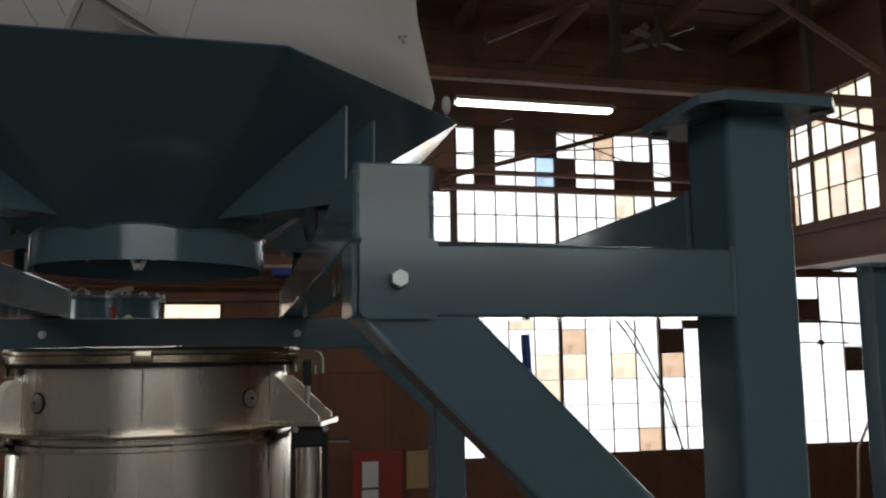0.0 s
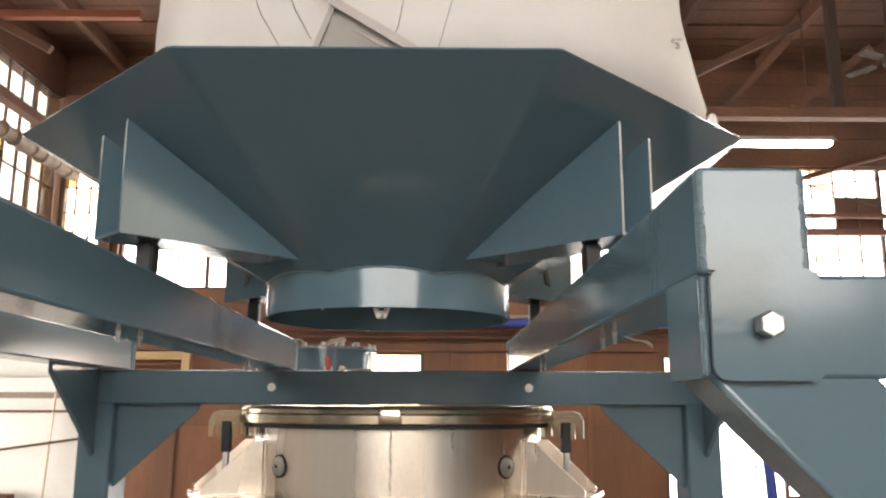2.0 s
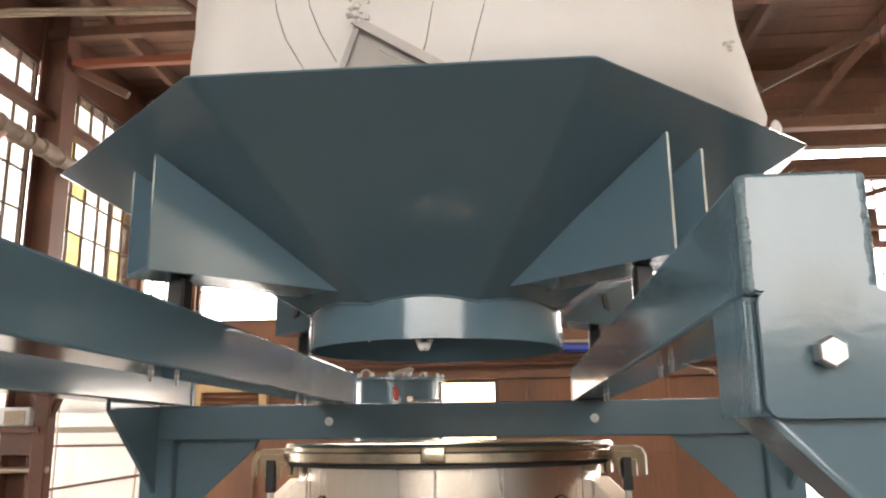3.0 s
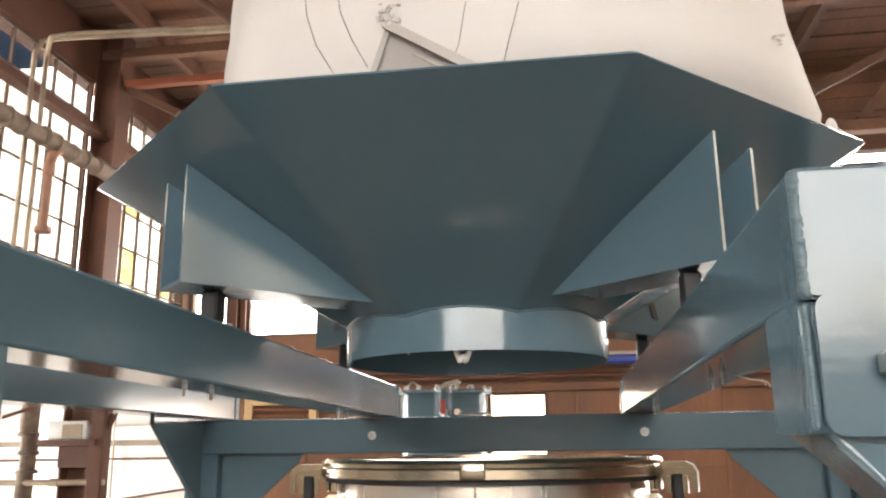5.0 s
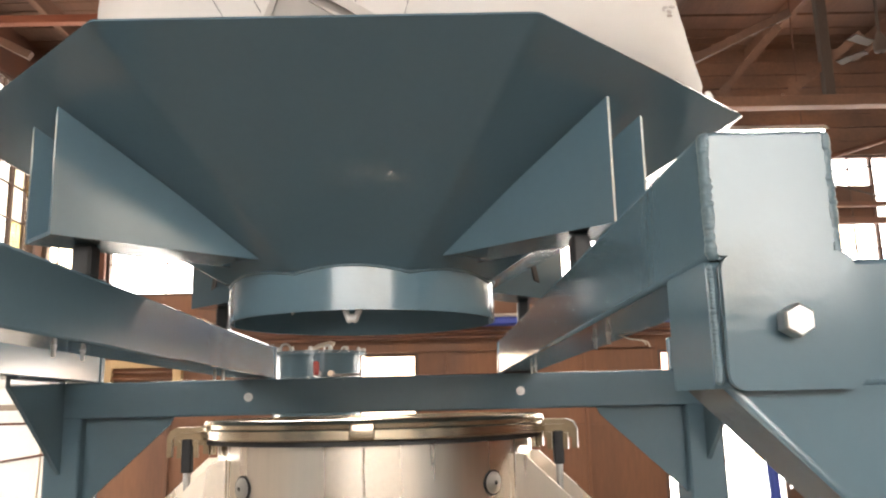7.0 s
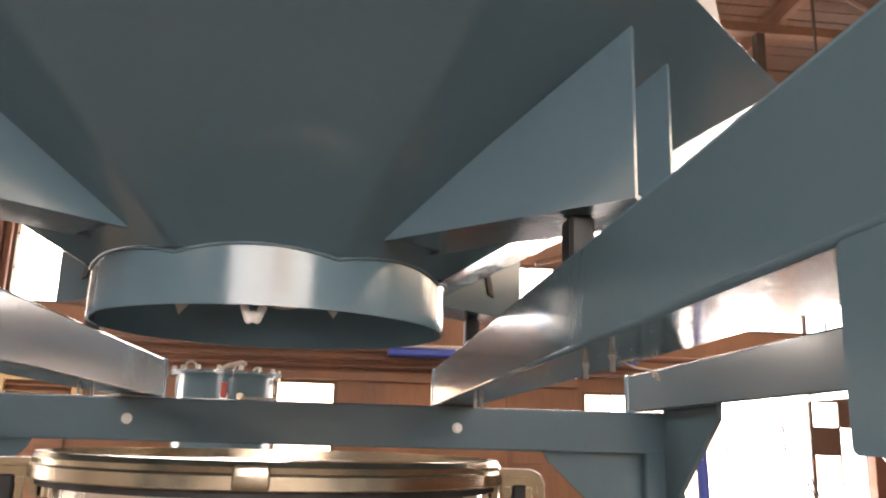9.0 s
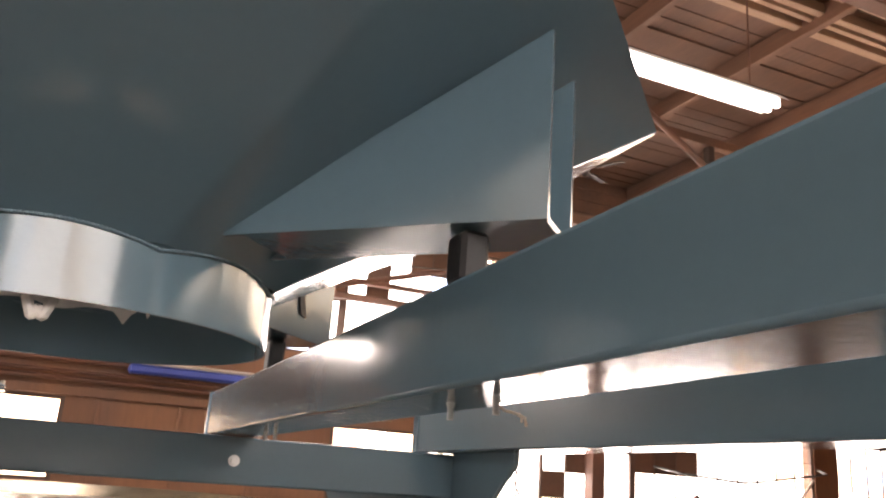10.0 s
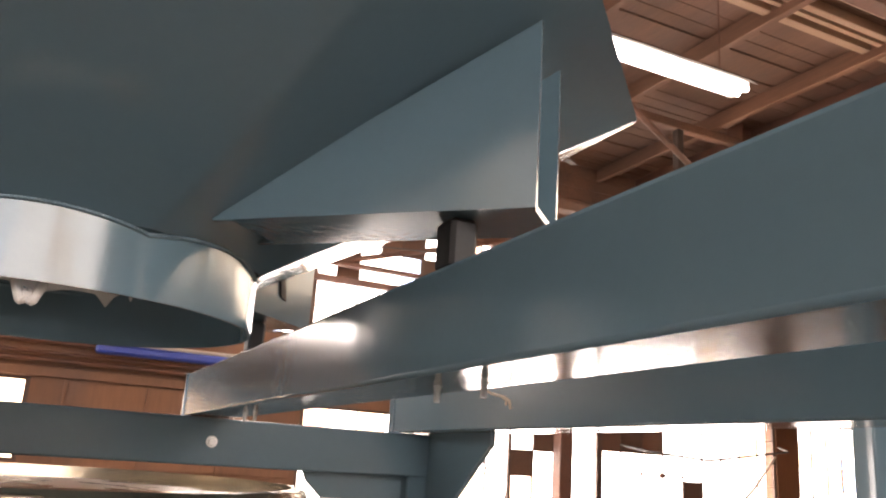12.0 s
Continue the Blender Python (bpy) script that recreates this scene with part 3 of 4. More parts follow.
for k, off in enumerate((0, 0.09)):
    cd = chain(((-5.75 + off, 7.3 + off, 5.6), (-5.75 + off, 7.3 + off, 8.55), (-5.7 + off, 7.35, 8.72 + off * 0.5), (-5.55 + off, 7.42, 8.78 + off * 0.5), (-1.2, 8.6, 9.25 + off * 0.6)), 0.03, None, 10)
    tagged(part("conduit", cd, CONDUIT, None, "", True), "pale galvanised conduit bent along wall and roof", "conduit", "conduits")

# post, pipes and boxes beside the clerestory column
ap_ = empty("aisle_post", "weathered brown timber post with knee braces", "post", "", "structure")
part("shaft", box((-5.5, 8.7, 0), (-5.32, 8.88, 5.4), 0.01), RUST, ap_)
for sx in (-1, 1):
    part("knee_brace", prism(((-5.41 + sx * 0.09, 8.75, 4.28), (-5.41 + sx * 0.22, 8.75, 4.56), (-5.41 + sx * 0.22, 8.75, 4.68), (-5.41 + sx * 0.09, 8.75, 4.42)), (0, 0.08, 0)), RUST, ap_)
part("tie_plate", box((-5.92, 8.74, 3.85), (-5.5, 8.84, 4.12), 0.008), RUST, ap_)
tagged(part("lagged_riser", ragged((-6.36, 8.8, 0.0), (-6.36, 8.8, 5.3), 0.105, 17), LAG, None, "", True), "upright pipe wrapped in ragged brown lagging", "pipe")
jb = empty("junction_box", "grey electrical junction box on a brown steel shelf", "junction box")
part("case", box((-6.05, 8.7, 4.18), (-5.55, 8.9, 4.4), 0.012), WHITEENAMEL, jb)
part("cover", box((-5.86, 8.685, 4.2), (-5.6, 8.699, 4.36), 0.004), CONDUIT, jb)
part("shelf", box((-6.15, 8.65, 4.1), (-5.4, 8.95, 4.178), 0.008), RUST, jb)
hpz = empty("cross_pipe", "pale brown horizontal pipe with a coupling", "pipe")
part("barrel", rod((-7.2, 8.75, 3.68), (-5.3, 8.75, 3.68), 0.035, None, 12), CONDUIT, hpz, "", True)
part("coupling", rod((-5.98, 8.75, 3.68), (-5.88, 8.75, 3.68), 0.05, None, 12), CONDUIT, hpz, "", True)
part("bracket_arm", rod((-6.6, 8.6, 4.45), (-5.49, 8.72, 4.82), 0.022, None, 8), RUST, ap_, "slanting rusty bracket arm")
ws = empty("window_stay", "steel window stay with a round knob", "window stay")
part("bar", rod((9.85, 11.98, 4.12), (10.95, 11.9, 4.1), 0.014, None, 8), RUST, ws)
part("knob", lathe(((0.004, 4.05), (0.05, 4.07), (0.06, 4.11), (0.05, 4.15), (0.004, 4.17)), (10.4, 11.94), 14), RUST, ws, "", True)

# ---- bulk bag frame ----
W = 0.095
A0, A1 = 0.340, 0.437          # arm, inner and outer face
C0, C1 = 0.845, 0.945          # columns and side rails
ZS = 4.068                     # underside of stub beams
ZA = 4.16                      # underside of arms and rails
ZB = 4.043
DROP = 0.015                   # fall of arms and rails towards the rear
YB0, YB1 = 1.75, 1.89          # rear crossbeam

fr = empty("discharge_stand", "blue-grey painted square-tube steel bag support frame", "support frame")
part("rear_crossbeam", tube((-C1 - 0.001, YB0, ZB), (C1 + 0.001, YB1, ZA - DROP - 0.002), 0, 0.0045), PAINT, fr, "", "tube")
for s in (-1, 1):
    def X(a, b, s=s):
        return sorted((s * a, s * b))
    x0, x1 = X(A0, A1)
    ab = tube((x0, 0.0, ZA), (x1, 1.88, ZA + W), 1, 0.0045)
    for v in ab.verts:
        v.co.x -= s * 0.008 * v.co.y / 1.88
        v.co.z -= DROP * v.co.y / 1.88
    arm = part("arm", ab, PAINT, fr, "", "tube")
    part("end_cap", tube((x0 + 0.004, -0.005, ZA + 0.002), (x1 - 0.004, 0.003, ZA + W - 0.003), 1, 0.006), PAINT, arm, "pale blue-grey welded end cap", "tube")
    part("rear_cap", box((x0 - s * 0.008 - 0.0025, 1.862, ZA - DROP + 0.0005), (x1 - s * 0.008 + 0.0025, 1.886, ZA - DROP + W + 0.0025), 0.004, None, 2), PAINT, arm)
    for xe in (x0 + 0.0038, x1 - 0.0038):
        bead((xe, -0.0008, ZA + 0.004), (xe, -0.0008, ZA + W - 0.005), 0.005, 7 + s, arm)
    bead((x0 + 0.006, -0.0012, ZA + W - 0.0028), (x1 - 0.006, -0.0012, ZA + W - 0.0028), 0.0036, 9 + s, arm)
    lug = bmesh.new()
    tube((min(s * (A0 + 0.006), s * (A1 + 0.005)), -0.010, ZS - 0.002), (max(s * (A0 + 0.006), s * (A1 + 0.005)), 0.0, ZA + 0.003), 1, 0.012, lug)
    lug = part("lug_plate", lug, PAINT, arm, "blue-grey lug plate bolted over the beam end", "tube")
    part("bolt", hexbolt((s * 0.391, -0.010, 4.113), (0, -1, 0), 0.0205, 0.018, None, False), ZINC, lug, "zinc plated hexagon bolt", True)
    b0, b1 = X(A0 - 0.002, C0)
    part("stub_beam", tube((b0, 0.0005, ZS), (b1, 0.098, ZA - 0.001), 0, 0.0045), PAINT, fr, "", "tube")
    bead((s * (A0 + 0.002), 0.0, ZS + 0.006), (s * (A0 + 0.002), 0.0, ZA - 0.006), 0.003, 21 + s, fr)
    c0, c1 = X(C0, C1)
    col = part("front_column", tube((c0, 0.0, 0.012), (c1, 0.1, 4.345), 2, 0.007), PAINT, fr, "", "tube")
    cx = (c0 + c1) / 2
    bead((s * (C0 + 0.001), 0.002, ZS + 0.004), (s * (C0 + 0.001), 0.002, ZA - 0.002), 0.004, 31 + s, col)
    h, c = 0.104, 0.025
    tp = prism([(cx + a, 0.05 + b, 4.346) for a, b in ((-h + c, -h), (h - c, -h), (h, -h + c), (h, h - c), (h - c, h), (-h + c, h), (-h, h - c), (-h, -h + c))], (0, 0, 0.013))
    tp = part("top_plate", tp, PAINT, col, "chamfered blue-grey bolting plate")
    for a in (-1, 1):
        for b in (-1, 1):
            part("bolt_hole", rod((cx + a * 0.077, 0.05 + b * 0.077, 4.3435), (cx + a * 0.077, 0.05 + b * 0.077, 4.3462), 0.011, None, 16), RUBBER, tp, "dark bolt hole")
    part("base_plate", box((cx - 0.12, -0.07, 0.0), (cx + 0.12, 0.17, 0.012), 0.002), PAINT, col)
    # brace from the stub beam's inner end down to the column
    br = bmesh.new()
    pts = [(s * (A0 + 0.0005), 0.003, ZS + 0.006), (s * (A0 + 0.149), 0.003, ZS + 0.006), (s * (C0 + 0.002), 0.003, ZS + 0.006 - (C0 - A0 - 0.147)), (s * (C0 + 0.002), 0.003, ZS + 0.004 - (C0 - A0 - 0.0015))]
    prism(pts, (0, 0.094, 0), br)
    es = [e for e in br.edges if abs((e.verts[0].co - e.verts[1].co).y) < 1e-4]
    bmesh.ops.bevel(br, geom=es, offset=0.006, segments=2, affect="EDGES", profile=0.5)
    part("brace", br, PAINT, fr, "", "tube")
    # side rail, rear leg and gussets
    rb = tube((c0, 0.101, ZA), (c1, 1.88, ZA + W), 1, 0.0045)
    for v2 in rb.verts:
        v2.co.z -= DROP * v2.co.y / 1.88
    rail = part("side_rail", rb, PAINT, fr, "", "tube")
    part("rail_end_plate", box((c0 - 0.004, 1.858, ZA - DROP + 0.0005), (c1 + 0.004, 1.889, ZA - DROP + W + 0.003), 0.004, None, 2), PAINT, rail, "pale edged end plate")
    bead((s * (C0 - 0.001), 0.103, ZA + 0.004), (s * (C0 - 0.001), 0.103, ZA + W), 0.0035, 41 + s, rail, "pale weld bead")
    part("rear_leg", tube((c0, YB0 + 0.001, 0.012), (c1, YB1 - 0.001, ZB + 0.008), 2, 0.006), PAINT, fr, "", "tube")
    part("foot_plate", box((cx - 0.12, YB0 - 0.05, 0.0), (cx + 0.12, YB1 + 0.05, 0.012), 0.002), PAINT, fr)
    zt = ZB - 0.001
    part("gusset", prism([(s * (C0 + 0.002), YB0 + 0.035, zt + 0.012), (s * (C0 - 0.25), YB0 + 0.035, zt + 0.012), (s * (C0 - 0.235), YB0 + 0.035, zt - 0.02), (s * (C0 + 0.002), YB0 + 0.035, zt - 0.24)], (0, 0.012, 0)), PAINT, fr, "triangular gusset plate")
    part("gusset", prism([(s * 0.895, YB0 + 0.004, ZA - 0.010), (s * 0.895, YB0 - 0.3, ZA - 0.008), (s * 0.895, YB0 - 0.3, ZA - 0.036), (s * 0.895, YB0 + 0.004, zt - 0.15)], (s * 0.012, 0, 0)), PAINT, fr, "triangular gusset plate")
    part("crossbeam_bolt", hexbolt((s * 0.382, YB0, 4.093), (0, -1, 0), 0.017, 0.011), ZINC, fr, "zinc plated bolt", True)
    # hanging bolts below the arm
    for yb in (0.56, 0.655, 1.4, 1.48):
        zu = ZA - DROP * yb / 1.88
        part("stud", rod((s * 0.385, yb, zu - 0.017), (s * 0.385, yb, zu + 0.002), 0.0028, hexbolt((s * 0.385, yb, zu - 0.001), (0, 0, -1), 0.0065, 0.005), 10), ZINC, arm, "zinc stud and nut", True)

wr = bmesh.new()
chain(((0.412, 0.62, ZA - 0.004), (0.42, 0.628, ZA - 0.006), (0.434, 0.634, ZA - 0.010), (0.449, 0.64, ZA - 0.011), (0.458, 0.645, ZA - 0.014), (0.459, 0.647, ZA - 0.018)), 0.0012, wr, 6)
chain(((0.452, 0.641, ZA - 0.011), (0.462, 0.646, ZA - 0.014), (0.466, 0.65, ZA - 0.021)), 0.0013, wr, 6)
tagged(part("loose_wire", wr, PALECABLE, None, "", True), "thin loose pale wire hanging under the frame arm", "wire")

# ---- hopper ----
HX, HY, ZR = 0.010, 0.955, 4.512
hp = empty("hopper", "blue-grey painted octagonal bag discharge hopper", "hopper")
AP, RC = 0.642, 0.246
SL = (ZR - 4.284) / (AP - RC)


def octo(ap, z):
    k, fe, se = ap / AP, 0.265, 0.274
    ring = ((AP, se), (fe, AP), (-fe, AP), (-AP, se), (-AP, -se), (-fe, -AP), (fe, -AP), (AP, -se))
    return [Vector((HX + k * x, HY + k * y, z)) for x, y in ring]


sh = bmesh.new()
ap1 = 0.236
ro = [sh.verts.new(p) for p in octo(AP, ZR)]
lo_ = [sh.verts.new(p) for p in octo(ap1, ZR - (AP - ap1) * SL)]
for k in range(8):
    sh.faces.new((ro[k], ro[(k + 1) % 8], lo_[(k + 1) % 8], lo_[k]))
bmesh.ops.recalc_face_normals(sh, faces=sh.faces)
if sum(f.normal.z for f in sh.faces) < 0:
    bmesh.ops.reverse_faces(sh, faces=sh.faces)
folds = [e for e in sh.edges if abs(e.verts[0].co.z - e.verts[1].co.z) > 0.01]
bmesh.ops.bevel(sh, geom=folds, offset=0.007, segments=3, affect="EDGES", profile=0.5)
bmesh.ops.solidify(sh, geom=sh.faces, thickness=-0.004)
part("pan", sh, PAINT, hp, "", True)
part("collar", lathe(((RC, 4.212), (RC, 4.30), (RC - 0.004, 4.30), (RC - 0.004, 4.212)), (HX, HY), 96), PAINT, hp, "round outlet collar", True)
seam = bmesh.new()
for k in range(400):
    a = 2 * math.pi * k / 400
    f = (a + math.pi / 8) % (math.pi / 4) - math.pi / 8
    z = ZR - (AP - (RC + 0.001) * math.cos(f)) * SL
    bmesh.ops.create_icosphere(seam, subdivisions=1, radius=0.0028, matrix=Matrix.Translation((HX + RC * math.cos(a), HY + RC * math.sin(a), z - 0.0005)) @ Matrix.Diagonal((1.4, 1.4, 0.9, 1)))
part("collar_weld", seam, WELD, hp, "scalloped weld seam", True)
for ang in (-45, 45, 135, 225):
    R = Matrix.Translation((HX, HY, 0)) @ Matrix.Rotation(radians(ang), 4, "Z")
    zb, rr0, rr1 = 4.297, 0.272, 0.596
    flip = 1 if ang in (-45, 135) else -1
    o0, o1 = sorted((-0.062 * flip, 0.03 * flip))

    def P(r, o, z, R=R):
        return R @ Vector((r, o, z))

    def under(r, o):
        return ZR - (AP - (r * math.cos(math.pi / 8) + abs(o) * 0.38)) * SL + 0.003
    b = part("bracket", prism([P(rr0 + 0.02, o0 + 0.006, zb), P(rr1 - 0.002, o0 + 0.006, zb), P(rr1 - 0.002, o1 - 0.006, zb), P(rr0 + 0.02, o1 - 0.006, zb)], (0, 0, 0.006)), PAINT, hp, "channel shaped mounting bracket")
    for o, sg in ((o0, 0.006), (o1, -0.006)):
        pts = [P(rr0, o, zb), P(rr1, o, zb), P(rr1, o, under(rr1, o)), P(rr0 - 0.006, o, under(rr0, o))]
        part("cheek", prism(pts, R.to_3x3() @ Vector((0, sg, 0))), PAINT, b, "thin triangular cheek plate")
    xs = 0.354 if math.cos(radians(ang)) > 0 else -0.352
    ys = HY + (0.385 if math.sin(radians(ang)) > 0 else -0.385)
    part("isolator", box((xs - 0.0135, ys - 0.018, ZA + W - DROP * ys / 1.88 - 0.002), (xs + 0.0135, ys + 0.018, zb - 0.001), 0.004), RUBBER, hp, "dark rubber vibration isolator")
    if ang in (45, 135):
        oc = o0 - 0.0005 if ang == 45 else o1 + 0.0005
        sc = Vector((0, -0.003 if ang == 45 else 0.003, 0))
        q = [P(0.472, oc, 4.376), P(0.49, oc, 4.371), P(0.502, oc, 4.332), P(0.484, oc, 4.336)]
        part("slot", prism(q, R.to_3x3() @ sc), RUBBER, b, "dark slot")
    part("isolator_bolt", hexbolt((xs * 1.05, ys + 0.1, ZA + W - DROP * (ys + 0.1) / 1.88), (0, 0, 1), 0.014, 0.012), ZINC, hp, "", True)
bagt = empty("bulk_bag", "full off-white woven bulk bag slumped on the hopper", "bag")
tie = bmesh.new()
for k, dx in enumerate((-0.008, 0.008)):
    chain(((HX + dx, HY - RC + 0.03, 4.26), (HX + dx * 1.4, HY - RC + 0.028, 4.215), (HX + dx * 0.6, HY - RC + 0.026, 4.198), (HX - dx * 0.5, HY - RC + 0.028, 4.205)), 0.005, tie, 8)
part("tie_cord", tie, BAG, bagt, "knotted tie cord", True)

ln = bmesh.new()
ring_a, ring_b = [], []
for k in range(96):
    a = 2 * math.pi * k / 96
    r = 0.155 + 0.006 * math.sin(5 * a + 1) + 0.003 * math.sin(17 * a)
    zl = 4.27 + 0.003 * math.sin(11 * a)
    for at_, wide, drop in ((2.68, 0.17, 0.028), (0.99, 0.09, 0.018), (0.72, 0.06, 0.015)):
        zl -= drop * max(0.0, 1 - abs(a - at_) / wide)
    ring_a.append(ln.verts.new((HX + r * math.cos(a), HY + r * math.sin(a), zl)))
    ring_b.append(ln.verts.new((HX + (r + 0.035) * math.cos(a), HY + (r + 0.035) * math.sin(a), 4.33)))
for k in range(96):
    j = (k + 1) % 96
    ln.faces.new((ring_a[k], ring_a[j], ring_b[j], ring_b[k]))
bmesh.ops.solidify(ln, geom=ln.faces, thickness=0.002)
part("spout", ln, BAG, bagt, "crumpled cloth outlet spout", True)

# ---- bulk bag ----
BX, BY = 0.078, 0.985
bg = bmesh.new()
NU, NV = 96, 40
rows = []
prof = ((4.40, 0.10), (4.43, 0.30), (4.475, 0.46), (4.53, 0.55), (4.60, 0.592), (4.70, 0.592), (4.80, 0.582), (4.95, 0.578), (5.15, 0.585), (5.35, 0.58), (5.5, 0.55), (5.58, 0.48), (5.63, 0.35), (5.65, 0.12))


def bag_r(z):
    for (z0, r0), (z1, r1) in zip(prof, prof[1:]):
        if z <= z1:
            f = (z - z0) / (z1 - z0)
            f = f * f * (3 - 2 * f) if 4.53 < z < 5.4 else f
            return r0 + (r1 - r0) * f
    return prof[-1][1]


def bag_point(a, z, lift=0.0):
    r = bag_r(z)
    e = 2.5
    k = (abs(math.cos(a)) ** e + abs(math.sin(a)) ** e) ** (-1 / e)
    n = noise.noise(Vector((math.cos(a) * 2.2, math.sin(a) * 2.2, z * 2.4))) * 0.02 + noise.noise(Vector((math.cos(a) * 7, math.sin(a) * 7, z * 3))) * 0.008
    low = max(0.0, (4.76 - z) / 0.2) if z > 4.53 else 1.0
    flare = 0.042 * min(low, 1.0) ** 1.6 * max(0.0, math.cos(a)) ** 2
    r = r * 0.915 + (n if r > 0.4 else n * r) + lift + flare
    return Vector((BX + r * k * math.cos(a) * 0.985, BY + r * k * math.sin(a), z))


for v in range(NV + 1):
    z = 4.40 + (5.65 - 4.40) * (v / NV) ** 1.25
    rows.append([bg.verts.new(bag_point(2 * math.pi * u / NU, z)) for u in range(NU)])
for v in range(NV):
    for u in range(NU):
        bg.faces.new((rows[v][u], rows[v][(u + 1) % NU], rows[v + 1][(u + 1) % NU], rows[v + 1][u]))
bg.faces.new(rows[0][::-1])
bg.faces.new(rows[-1])
part("body", bg, BAG, bagt, "", True)


def on_bag(x, z, lift=0.002):
    """The point of the bag's near side at that x and height."""
    lo, hi = math.pi, 2 * math.pi
    for _ in range(30):
        mid = (lo + hi) / 2
        lo, hi = (mid, hi) if bag_point(mid, z, lift).x < x else (lo, mid)
    return bag_point((lo + hi) / 2, z, lift)


for pts in (((-0.2, 4.95), (-0.195, 4.78), (-0.185, 4.694), (-0.169, 4.643), (-0.14, 4.593), (-0.11, 4.55)), ((-0.145, 4.95), (-0.14, 4.78), (-0.13, 4.689), (-0.112, 4.642), (-0.085, 4.591)),
            ((0.072, 4.95), (0.07, 4.78), (0.06, 4.671), (0.049, 4.606), (0.03, 4.56)), ((0.15, 4.95), (0.145, 4.78), (0.134, 4.664), (0.114, 4.588), (0.1, 4.55))):
    st = bmesh.new()
    for (xa, za), (xb, zb2) in zip(pts, pts[1:]):
        for q in range(8):
            f0, f1 = q / 8, (q + 0.8) / 8
            rod(on_bag(xa + (xb - xa) * f0, za + (zb2 - za) * f0), on_bag(xa + (xb - xa) * f1, za + (zb2 - za) * f1), 0.0008, st, 5)
    part("stitching", st, THREAD, bagt, "dashed grey stitch line")
# folded corner of the grey liner showing at the front
fl = bmesh.new()
p0, p1, p2 = on_bag(-0.098, 4.55, 0.012), on_bag(-0.047, 4.642, 0.016), on_bag(0.12, 4.55, 0.012)
prism([p0, p2, p1], (0, -0.008, 0), fl)
part("corner_fold", fl, BAGGREY, bagt, "grey folded corner flap")
rng = random.Random(8)
for a, b, w_ in ((p0, p1, 0.010), (p1, p2, 0.014)):
    e = (b - a).normalized()
    inn = Vector((e.z, 0, -e.x)) * w_
    part("hem", prism([a + Vector((0, -0.009, 0)), b + Vector((0, -0.009, 0)), b + inn + Vector((0, -0.009, 0)), a + inn + Vector((0, -0.009, 0))], (0, -0.004, 0)), BAGGREY, bagt, "folded grey hem")
cr = p1.lerp(p2, 0.25) + Vector((-0.01, -0.01, -0.028))
part("crease", prism([cr, p1.lerp(p2, 0.9) + Vector((-0.03, -0.01, -0.004)), cr + Vector((0.03, 0, -0.02))], (0, -0.004, 0)), BAGGREY, bagt, "crumpled crease")
kn = bmesh.new()
for k in range(34):
    q = p1 + Vector((rng.uniform(-0.014, 0.014), rng.uniform(-0.014, -0.004), rng.uniform(-0.008, 0.026)))
    bmesh.ops.create_icosphere(kn, subdivisions=1, radius=rng.uniform(0.002, 0.0055), matrix=Matrix.Translation(q))
part("knot", kn, BAG, bagt, "frayed cloth knot", True)
kn = bmesh.new()
c = on_bag(0.51, 4.65, 0.001)
for k in range(7):
    q = c + Vector((rng.uniform(-0.012, 0.012), rng.uniform(-0.006, 0.002), rng.uniform(-0.008, 0.008)))
    bmesh.ops.create_icosphere(kn, subdivisions=1, radius=rng.uniform(0.002, 0.004), matrix=Matrix.Translation(q) @ Matrix.Diagonal((1.6, 0.5, 0.8, 1)))
part("pucker", kn, BAGGREY, bagt, "small dark puckered tie spot", True)
kn = bmesh.new()
bmesh.ops.create_uvsphere(kn, u_segments=16, v_segments=10, radius=0.014, matrix=Matrix.Translation((0.688, 0.93, 4.628)) @ Matrix.Diagonal((0.8, 0.8, 1.7, 1)))
part("corner_ear", kn, BAG, bagt, "rounded bag corner ear", True)

# ---- sifter ----
SX, SY = 0.034, 0.935
sf = empty("sifter", "round stainless steel vibrating sifter below the hopper", "sifter", at=(0, 0, -0.005))
R0, RD = 0.292, 0.277
part("upper_drum", lathe(((RD, 3.893), (RD, 4.022), (RD - 0.004, 4.022), (RD - 0.004, 3.893)), (SX, SY), 96), STEEL, sf, "brushed stainless drum with a weld seam", True)
part("lid", lathe(((0.02, 4.04), (0.2, 4.036), (R0 - 0.01, 4.026), (R0 - 0.01, 4.02), (0.2, 4.03), (0.02, 4.034)), (SX, SY), 64), STEEL, sf, "", True)
# black ring drawn as the shadow on the band's underside
part("band_shade", lathe(((RD - 0.002, 4.009), (R0 + 0.004, 4.009), (R0 + 0.004, 4.0155), (RD - 0.002, 4.0155)), (SX, SY), 96), RUBBER, sf, "black ring standing in for the shadow under the clamp band", True)
band = part("clamp_band", lathe(((R0 - 0.006, 4.0157), (R0 + 0.008, 4.0157), (R0 + 0.0135, 4.019), (R0 + 0.0135, 4.032), (R0 + 0.010, 4.035), (R0 + 0.011, 4.041), (R0 + 0.006, 4.047), (R0 - 0.006, 4.048)), (SX, SY), 96), POLISHED, sf, "polished lid clamp band", True)
part("band_lap", box((SX - 0.019, SY - R0 - 0.019, 4.018), (SX + 0.019, SY - R0 - 0.006, 4.043), 0.004, None, 2), POLISHED, band, "polished lap plate", True)
part("flange", lathe(((RD - 0.003, 3.884), (R0 + 0.035, 3.884), (R0 + 0.036, 3.888), (R0 + 0.035, 3.892), (RD - 0.003, 3.894)), (SX, SY), 96), POLISHED, sf, "flat flange ring", True)
